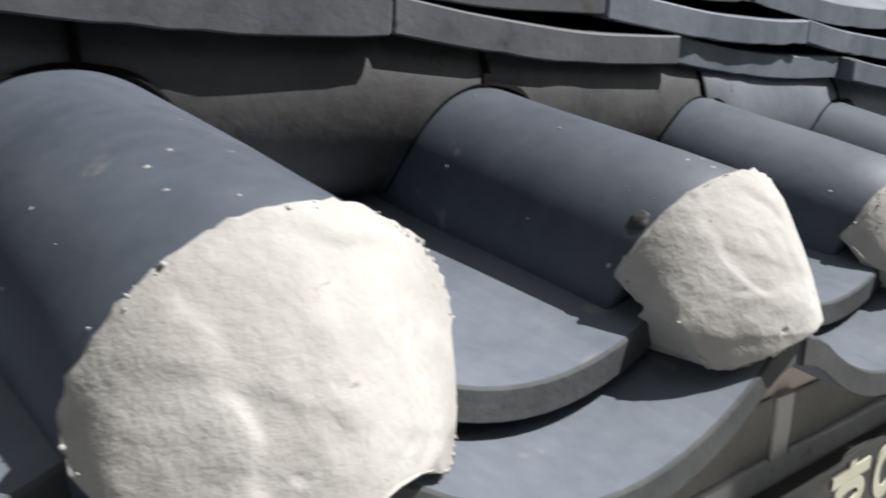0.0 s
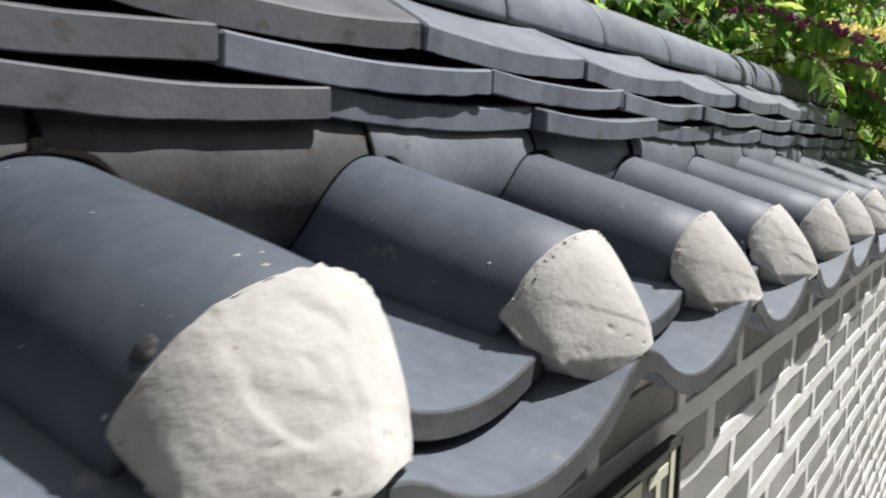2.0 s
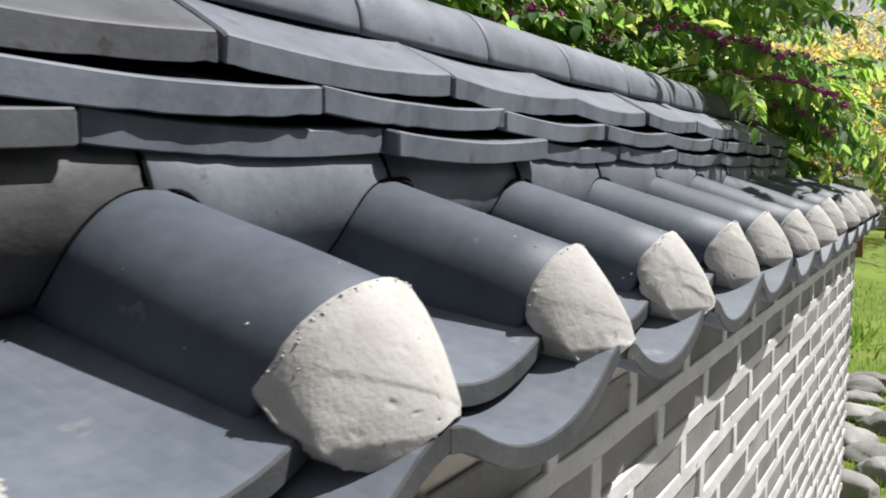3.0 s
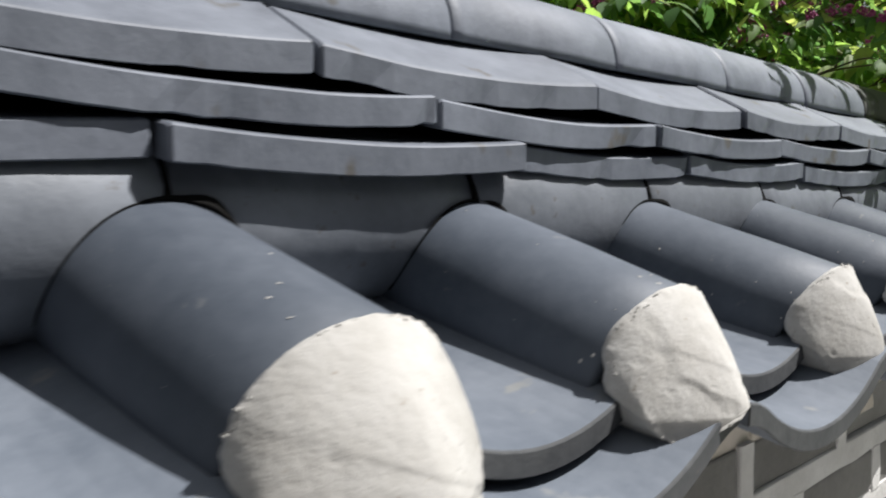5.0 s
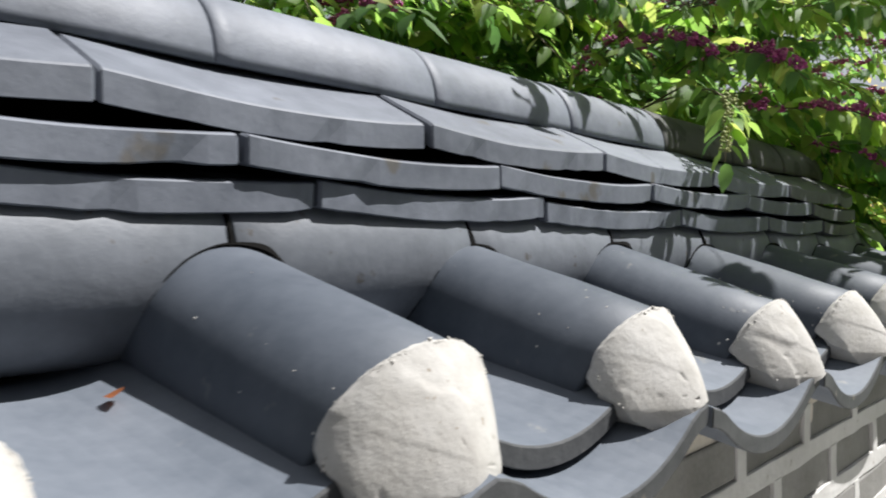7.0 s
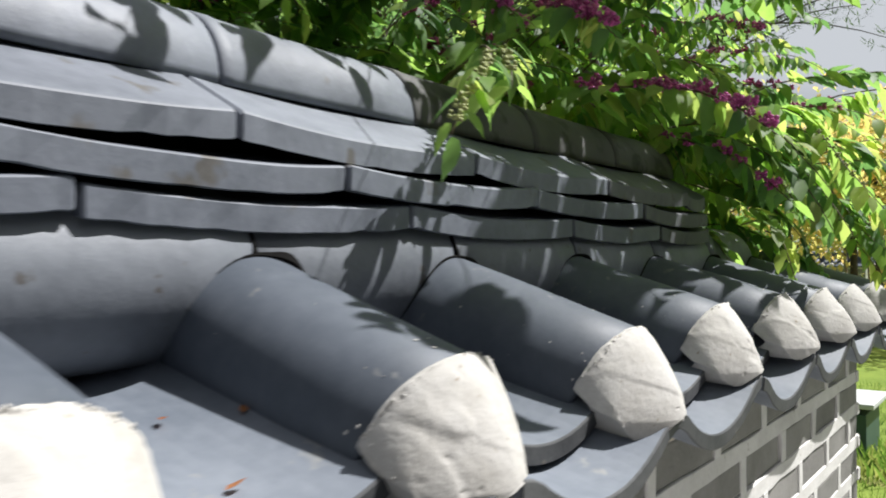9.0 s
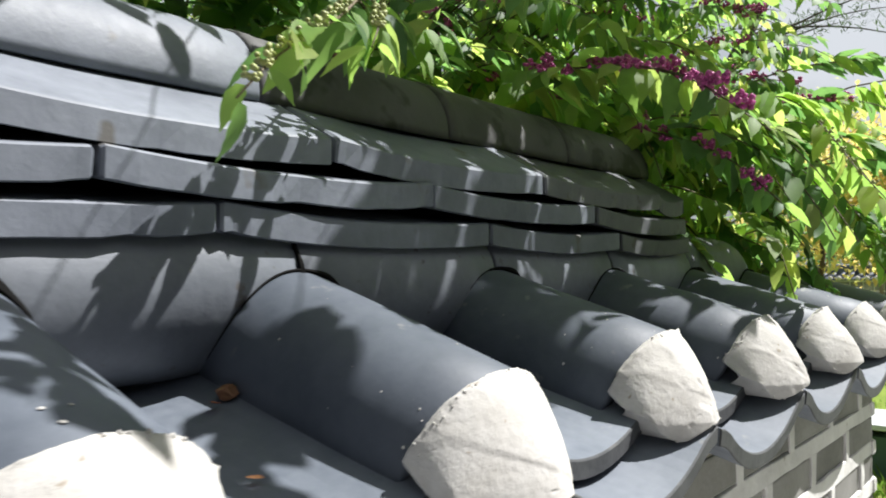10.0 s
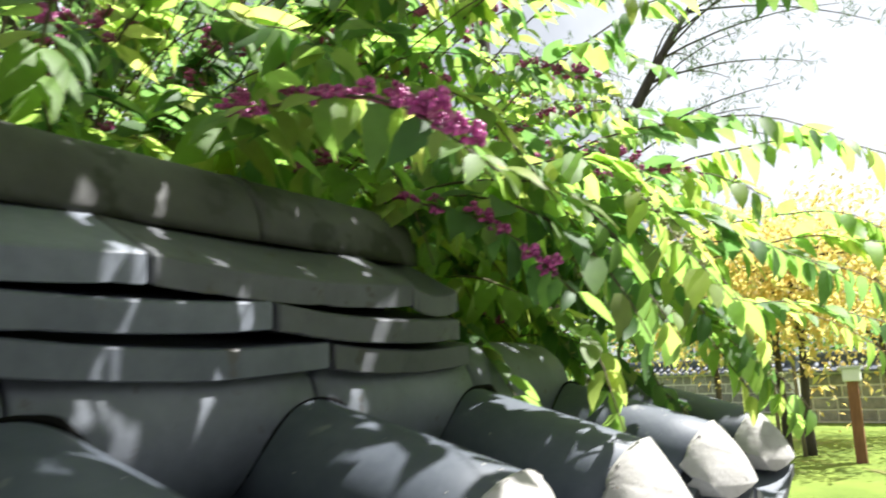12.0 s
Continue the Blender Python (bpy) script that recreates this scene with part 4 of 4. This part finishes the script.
    # leafy arms added overhead to shade the end of the stacked tiles
    for x, y, z in ((3.18, 0.20, 2.08), (3.23, 0.24, 2.13)):
        stem((x + 0.3, 1.9, 1.8), (x + 0.1, y + 0.5, z + 0.4), (x, y, z), 0.8, 0.028, 0.1, "young", (0, 0), (0, 0), False, 0.0022)
    for i in range(7):
        x = 2.8 + i * 0.3
        stems.add(tube([off @ p for p in bezier((3.4 + (x - 3.4) * 0.3, 1.5, 0), (x, 1.6, 0.8), (x, 1.5, 1.7), 8)], [0.014 - 0.001 * k for k in range(9)], 6))
    child("stems", stems.mesh("stems", M_STEM, True), bush, None, "thin brown stems", "stuff")
    child("leaves", leaves.mesh("leaves", M_LEAF, True), bush, None, "", "stuff")
    child("leaves", young.mesh("leaves", M_LEAF_YOUNG, True), bush, None, "bright yellow-green leaves", "stuff")
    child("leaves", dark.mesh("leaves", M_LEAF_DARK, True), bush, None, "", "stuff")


build_bush()


def build_tree(name, at, height, crown_r, crown_z, material, label, count, leaf=0.09, trunk_r=0.1, seed=0, lean=(0, 0), limbs=7, category="tree", squash=0.75):
    """A tapered trunk, limbs, and a loose crown of leaf clumps with gaps."""
    rnd = random.Random(seed)
    t = empty(name, at, label=label, category=category)
    top = Vector((lean[0], lean[1], height * 0.8))
    n = 9
    pts = [Vector((0, 0, -0.1)).lerp(top, i / n) + wob((i * 0.7, seed, 0), 1.1, 0.12 * min(1, i / 3), seed) for i in range(n + 1)]
    child("trunk", mesh_from("trunk", *tube(pts, [trunk_r * (1.25 - i / n) + 0.012 for i in range(n + 1)], 9), M_BARK, True), t)
    centres = []
    h = Heap()
    for i in range(limbs):
        a = 2 * math.pi * i / limbs + rnd.uniform(-0.4, 0.4)
        b = pts[rnd.randrange(4, n)]
        e = Vector((lean[0] + math.cos(a) * crown_r * rnd.uniform(0.55, 0.95), lean[1] + math.sin(a) * crown_r * rnd.uniform(0.55, 0.95), crown_z + rnd.uniform(-0.6, 0.8) * crown_r * squash))
        mid = b.lerp(e, 0.5) + Vector((0, 0, 0.18 * crown_r))
        lp = bezier(b, mid, e, 6)
        h.add(tube(lp, [trunk_r * 0.45 * (1.1 - k / 6) + 0.006 for k in range(7)], 5))
        centres += [e, lp[4], lp[3] + Vector((rnd.uniform(-0.3, 0.3), rnd.uniform(-0.3, 0.3), rnd.uniform(0, 0.4))) * crown_r]
    centres += [Vector((lean[0], lean[1], crown_z)) + Vector((rnd.gauss(0, 0.45), rnd.gauss(0, 0.45), rnd.gauss(0, 0.4) * squash)) * crown_r for i in range(limbs * 2)]
    child("limbs", h.mesh("limbs", M_BARK, True), t, None, "", "stuff")
    crown = Heap()
    for i in range(count):
        c = rnd.choice(centres)
        s = crown_r * 0.26
        p = c + Vector((rnd.gauss(0, s), rnd.gauss(0, s), rnd.gauss(0, s * 0.7)))
        way = Vector((rnd.uniform(-1, 1), rnd.uniform(-1, 1), rnd.uniform(-0.9, 0.2)))
        ln = leaf * rnd.uniform(0.6, 1.3)
        crown.add(leaf_vf(ln, ln * 0.5, 0.2, 0.3, 0, 2), orient(p, way, Vector((rnd.uniform(-0.5, 0.5), rnd.uniform(-0.5, 0.5), 1)).normalized()))
    child("crown", crown.mesh("crown", material), t, None, "", "stuff")
    return t


build_tree("broadleaf_tree", (5.2, 4.2, 0), 6.0, 1.7, 3.6, M_LEAF_DARK, "dark green tree in shade behind the bush", 5200, 0.10, 0.11, 1, limbs=9)
build_tree("broadleaf_tree", (3.4, 5.4, 0), 5.0, 1.8, 3.0, M_LEAF, "mid-green broadleaf tree behind the wall", 4800, 0.10, 0.10, 2, limbs=9)
build_tree("broadleaf_tree", (8.4, 5.8, 0), 7.0, 2.2, 4.0, M_LEAF_DARK, "tall dark green tree behind the wall", 5200, 0.12, 0.14, 3, limbs=9)
build_tree("broadleaf_tree", (13.5, 8.0, 0), 8.0, 2.8, 4.6, M_LEAF, "large green tree beyond the garden wall", 5200, 0.16, 0.17, 4, limbs=9)
build_tree("broadleaf_tree", (7.0, 10.5, 0), 8.0, 3.0, 4.6, M_LEAF_DARK, "dense dark green tree beyond the wall", 5200, 0.16, 0.17, 5, limbs=9)
build_tree("broadleaf_tree", (1.6, 8.5, 0), 7.0, 2.6, 3.8, M_LEAF_DARK, "dark green tree behind the tiled wall", 4200, 0.15, 0.15, 6, limbs=8)
for spot, seed in (((17.35, 2.55, 0), 7), ((16.8, 2.1, 0), 8), ((20.5, 1.1, 0), 9), ((21.5, 4.6, 0), 10)):
    tagged(build_tree("young_maple", spot, 4.4, 2.0, 2.95, M_LEAF_GOLD, "slim young tree with golden orange autumn leaves", 4200, 0.15, 0.06, seed, limbs=8), group="young trees on the lawn")


def build_pine():
    """A tall pine: dark trunk, a slanting limb, thin side branches with loose needle tufts."""
    rnd = random.Random(4)
    t = empty("pine_tree", (10.2, 4.19, 0), label="tall pine with a slanting dark limb and sparse tufts", category="tree")
    off = Vector((10.2, 4.19, 0))
    pts = bezier((0, 0, -0.1), (0.15, -0.1, 3), (0.1, 0.1, 8), 10)
    child("trunk", mesh_from("trunk", *tube(pts, [0.17 - 0.012 * i for i in range(11)], 10), M_BARK, True), t)
    fork = bezier(Vector((10.25, 4.12, 1.3)) - off, Vector((10.25, 3.6, 1.8)) - off, Vector((10.3, 3.3, 2.6)) - off, 4)[:-1]
    limb = fork + bezier(Vector((10.3, 3.3, 2.6)) - off, Vector((10.6, 2.75, 4.1)) - off, Vector((11.0, 2.0, 5.4)) - off, 10)
    child("limb", mesh_from("limb", *tube(limb, [0.12 - 0.006 * i for i in range(15)], 8), M_BARK, True), t)
    tufts, twigs = Heap(), Heap()
    for i in range(34):
        b = limb[rnd.randrange(7, 15)] if i % 2 else pts[rnd.randrange(5, 11)]
        e = b + Vector((rnd.uniform(-0.5, 1.4), rnd.uniform(-1.8, 0.3), rnd.uniform(-0.5, 0.7)))
        tw = bezier(b, b.lerp(e, 0.5) + Vector((0, 0, 0.25)), e, 6)
        twigs.add(tube(tw, [0.018 - 0.0022 * k for k in range(7)], 4))
        for k in range(26):
            c = tw[rnd.randrange(3, 7)] + Vector((rnd.gauss(0, 0.12), rnd.gauss(0, 0.12), rnd.gauss(0, 0.07)))
            for q in range(5):
                way = Vector((rnd.uniform(-1, 1), rnd.uniform(-1, 1), rnd.uniform(-0.4, 1)))
                tufts.add(leaf_vf(rnd.uniform(0.07, 0.13), 0.014, 0.05, 0.2, 0, 2), orient(c, way, Vector((0, 0.1, 1)).normalized()))
    child("branches", twigs.mesh("branches", M_BARK, True), t, None, "", "stuff")
    child("needles", tufts.mesh("needles", M_PINE), t, None, "loose dark green needle tufts", "stuff")


build_pine()


def build_far_trees():
    rnd = random.Random(8)
    h, trunks = Heap(), Heap()
    for i in range(46):
        a = radians(-24 + 74 * i / 45 + rnd.uniform(-1, 1))
        d = rnd.uniform(46, 62)
        c = Vector((2 + d * math.cos(a), d * math.sin(a), 0))
        top = rnd.uniform(3.6, 6.5)
        trunks.add(tube([c, c + Vector((0, 0, top * 0.6))], [0.2, 0.1], 6))
        for k in range(260):
            p = c + Vector((rnd.gauss(0, 1.6), rnd.gauss(0, 1.6), top * (0.15 + 0.75 * rnd.random() ** 0.8) + rnd.gauss(0, 0.3)))
            way = Vector((rnd.uniform(-1, 1), rnd.uniform(-1, 1), rnd.uniform(-0.8, 0.3)))
            ln = rnd.uniform(0.35, 0.8)
            h.add(leaf_vf(ln, ln * 0.6, 0.2, 0.3, 0, 2), orient(p, way, Vector((rnd.uniform(-0.6, 0.6), rnd.uniform(-0.6, 0.6), 1)).normalized()))
    t = empty("far_woods", (40, 8, 0), label="belt of dark green trees on the skyline", category="woods", kind="stuff")
    child("foliage", h.mesh("foliage", M_LEAF_DARK), t, Matrix.Translation((-40, -8, 0)), "", "stuff")
    child("trunks", trunks.mesh("trunks", M_BARK), t, Matrix.Translation((-40, -8, 0)), "", "stuff")


build_far_trees()


# ---- things on the lawn ----
def build_far_wall(at, turn, length):
    w = empty("garden_wall", at, label="distant pale stone wall with a dark tiled coping", category="wall", kind="structure")
    w.rotation_euler = (0, 0, radians(turn))
    part("wall_body", box_bm((0, -0.25, 0), (length, 0.25, 1.22)), M_MORTAR, w)
    rnd = random.Random(3)
    stones, caps, rolls = Heap(), Heap(), Heap()
    for r in range(4):
        x = -0.2 * (r % 2)
        while x < length - 0.3:
            l = rnd.uniform(0.3, 0.6)
            bm = box_bm((max(0, x) + 0.02, -0.275, 0.05 + r * 0.29), (min(length, x + l) - 0.02, -0.2, 0.3 + r * 0.29), 0.02)
            bm.verts.index_update()
            stones.add(([v.co.copy() for v in bm.verts], [tuple(v.index for v in f.verts) for f in bm.faces]))
            bm.free()
            x += l
    child("stones", stones.mesh("stones", M_STONE), w, None, "", "stuff")
    rings = [[Vector((x, -0.45, 1.22)), Vector((x, -0.44, 1.27)), Vector((x, -0.1, 1.42)), Vector((x, -0.1, 1.60)), Vector((x, 0.1, 1.60)), Vector((x, 0.1, 1.42)), Vector((x, 0.44, 1.27)), Vector((x, 0.45, 1.22))] for x in (0, length)]
    child("coping", mesh_from("coping", *loft(rings), M_TILE), w)
    n = int(length / 0.3)
    for i in range(n):
        x = 0.15 + i * 0.3
        rolls.add(tube([(x, -0.46, 1.29), (x, -0.1, 1.45)], [0.075, 0.075], 8))
        caps.add(tube([(x, -0.50, 1.275), (x, -0.455, 1.29)], [0.06, 0.08], 8))
    rolls.add(tube([(0, 0, 1.62), (length, 0, 1.62)], [0.11, 0.11], 10))
    child("round_tiles", rolls.mesh("round_tiles", M_TILE, True), w, None, "", "stuff")
    child("plaster_caps", caps.mesh("plaster_caps", M_PLASTER, True), w, None, "row of white plaster tile ends", "stuff")


build_far_wall((31.5, 12.0, 0), -111, 8.6)
build_far_wall((24.6, 3.3, 0), -100, 22.0)


def build_post():
    p = empty("marker_post", (15.83, 1.29, 0), label="red-brown wooden post with a white head on the lawn", category="post")
    bm = box_bm((-0.075, -0.075, -0.05), (0.075, 0.075, 1.20), 0.012)
    part("post", bm, M_WOOD, p)
    part("head", box_bm((-0.12, -0.12, 1.20), (0.12, 0.12, 1.39), 0.02), M_WHITE, p, "white painted head")
    part("cap", box_bm((-0.15, -0.15, 1.39), (0.15, 0.15, 1.43), 0.01), M_LID, p)


build_post()


def build_stake(at, height):
    s = empty("tree_stake", at, label="thin weathered wooden stake beside a young tree", category="stake", group="tree stakes")
    child("pole", mesh_from("pole", *tube([(0, 0, -0.05), (0.01, 0.02, height * 0.5), (0.0, 0.04, height)], [0.035, 0.033, 0.03], 8), M_POLE, True), s)
    child("tie", mesh_from("tie", *tube([(0.04, 0.04, height * 0.8), (0.2, -0.1, height * 0.8)], [0.012, 0.012], 6), M_WIRE), s)


for at in ((17.14, 2.62, 0), (16.6, 2.17, 0)):
    build_stake(at, 1.7)


def build_cabinet():
    c = empty("garden_cabinet", (8.55, 1.22, 0), label="dark green box with a pale flat lid on the grass", category="cabinet")
    part("body", box_bm((-0.30, -0.26, 0), (0.30, 0.5, 0.36), 0.008), M_TEAL, c)
    part("lid", box_bm((-0.36, -0.32, 0.41), (0.36, 0.56, 0.45), 0.008), M_LID, c, "pale grey lid")
    part("rail", box_bm((-0.31, 0.02, 0.36), (0.31, 0.16, 0.41), 0.004), M_WOOD, c, "red-brown wooden rail")
    part("rail", box_bm((-0.31, 0.34, 0.36), (0.31, 0.48, 0.41), 0.004), M_WOOD, c, "red-brown wooden rail")
    part("door_seam", box_bm((-0.305, 0.1, 0.03), (-0.298, 0.106, 0.34)), M_CORE, c)


build_cabinet()


def build_stones():
    rnd = random.Random(17)
    for i in range(9):
        x, y = 4.45 + 0.28 * i + rnd.uniform(-0.05, 0.05), 0.30 + rnd.uniform(-0.16, 0.12)
        bm = bmesh.new()
        bmesh.ops.create_icosphere(bm, subdivisions=3, radius=1)
        sx, sy, sz = rnd.uniform(0.12, 0.19), rnd.uniform(0.1, 0.16), rnd.uniform(0.05, 0.09)
        for v in bm.verts:
            v.co += wob(v.co, 1.3, 0.35, i * 3.0)
            v.co = Vector((v.co.x * sx, v.co.y * sy, max(-0.3, v.co.z) * sz))
        me = bpy.data.meshes.new("edging_stone")
        bm.to_mesh(me)
        bm.free()
        me.materials.append(M_STONE)
        me.polygons.foreach_set("use_smooth", [True] * len(me.polygons))
        s = new("edging_stone", me)
        s.matrix_basis = pose(x, y, sz * 0.28, 0, 0, rnd.uniform(0, 360))
        tagged(s, "grey rounded field stone lying in the grass", "stone", "edging stones")


build_stones()


def build_grass():
    rnd = random.Random(2)
    h = Heap()
    for i in range(16000):
        x = 3.95 + 8.5 * rnd.random() ** 1.3
        y = rnd.uniform(-1.6, 2.2)
        ln = rnd.uniform(0.03, 0.075)
        a = rnd.uniform(0, 6.283)
        d = Vector((math.cos(a), math.sin(a), 0)) * 0.004
        tip = Vector((rnd.uniform(-0.02, 0.02), rnd.uniform(-0.02, 0.02), ln))
        p = Vector((x, y, 0.0))
        h.add(([p - d, p + d, p + tip], [(0, 1, 2)]))
    for i in range(260):
        x, y = 8.2 + rnd.gauss(0, 0.25), 0.85 + rnd.gauss(0, 0.18)
        ln = rnd.uniform(0.1, 0.22)
        way = Vector((rnd.uniform(-0.6, 0.6), rnd.uniform(-0.6, 0.6), 1))
        h.add(leaf_vf(ln, 0.02, 0.3, 0.2, 0, 3), orient(Vector((x, y, 0)), way, Vector((1, 0, 0.1)).normalized()))
    g = new("grass", h.mesh("grass", M_GRASS))
    tagged(g, "short green lawn grass blades", "grass", kind="stuff")


build_grass()


def build_dry_leaves():
    rnd = random.Random(31)
    for i, (k, u, y) in enumerate(((5, 0.2, 0.44), (5, -0.3, 0.47), (5, 0.5, 0.40), (6, -0.2, 0.45), (6, 0.1, 0.36), (5, 0.0, 0.33), (6, 0.4, 0.47), (7, -0.5, 0.46), (3, 0.3, 0.47), (5, 0.75, 0.46))):
        x = X0 + PITCH * (k + 0.5) + 0.14 * u
        z = (eave_dip(k) @ Vector((0, y, upper_z(0.95 * u, y)))).z + 0.004
        ln = rnd.uniform(0.012, 0.026)
        ob = new("dry_leaf", mesh_from("dry_leaf", *leaf_vf(ln, ln * 0.5, -0.3, 0.4, 0.1, 4), M_DRY))
        ob.matrix_basis = pose(x, y, z, rnd.uniform(-8, 8), rnd.uniform(-8, 8), rnd.uniform(0, 360))
        tagged(ob, "small dry orange-brown leaf lying on the tiles", "leaf", "fallen leaves on the tiles")


build_dry_leaves()


def build_clay_lump():
    bm = bmesh.new()
    bmesh.ops.create_icosphere(bm, subdivisions=3, radius=0.009)
    for v in bm.verts:
        v.co += wob(v.co, 120, 0.004, 3.0)
        v.co.z *= 0.7
    me = bpy.data.meshes.new("clay_lump")
    bm.to_mesh(me)
    bm.free()
    me.materials.append(M_EARTH)
    ob = new("clay_lump", me)
    ob.matrix_basis = pose(X0 + PITCH * 7 - 0.083, 0.475, upper_z(0.55, 0.475))
    tagged(ob, "crumb of red bedding clay wedged between roof tiles", "clay")


build_clay_lump()
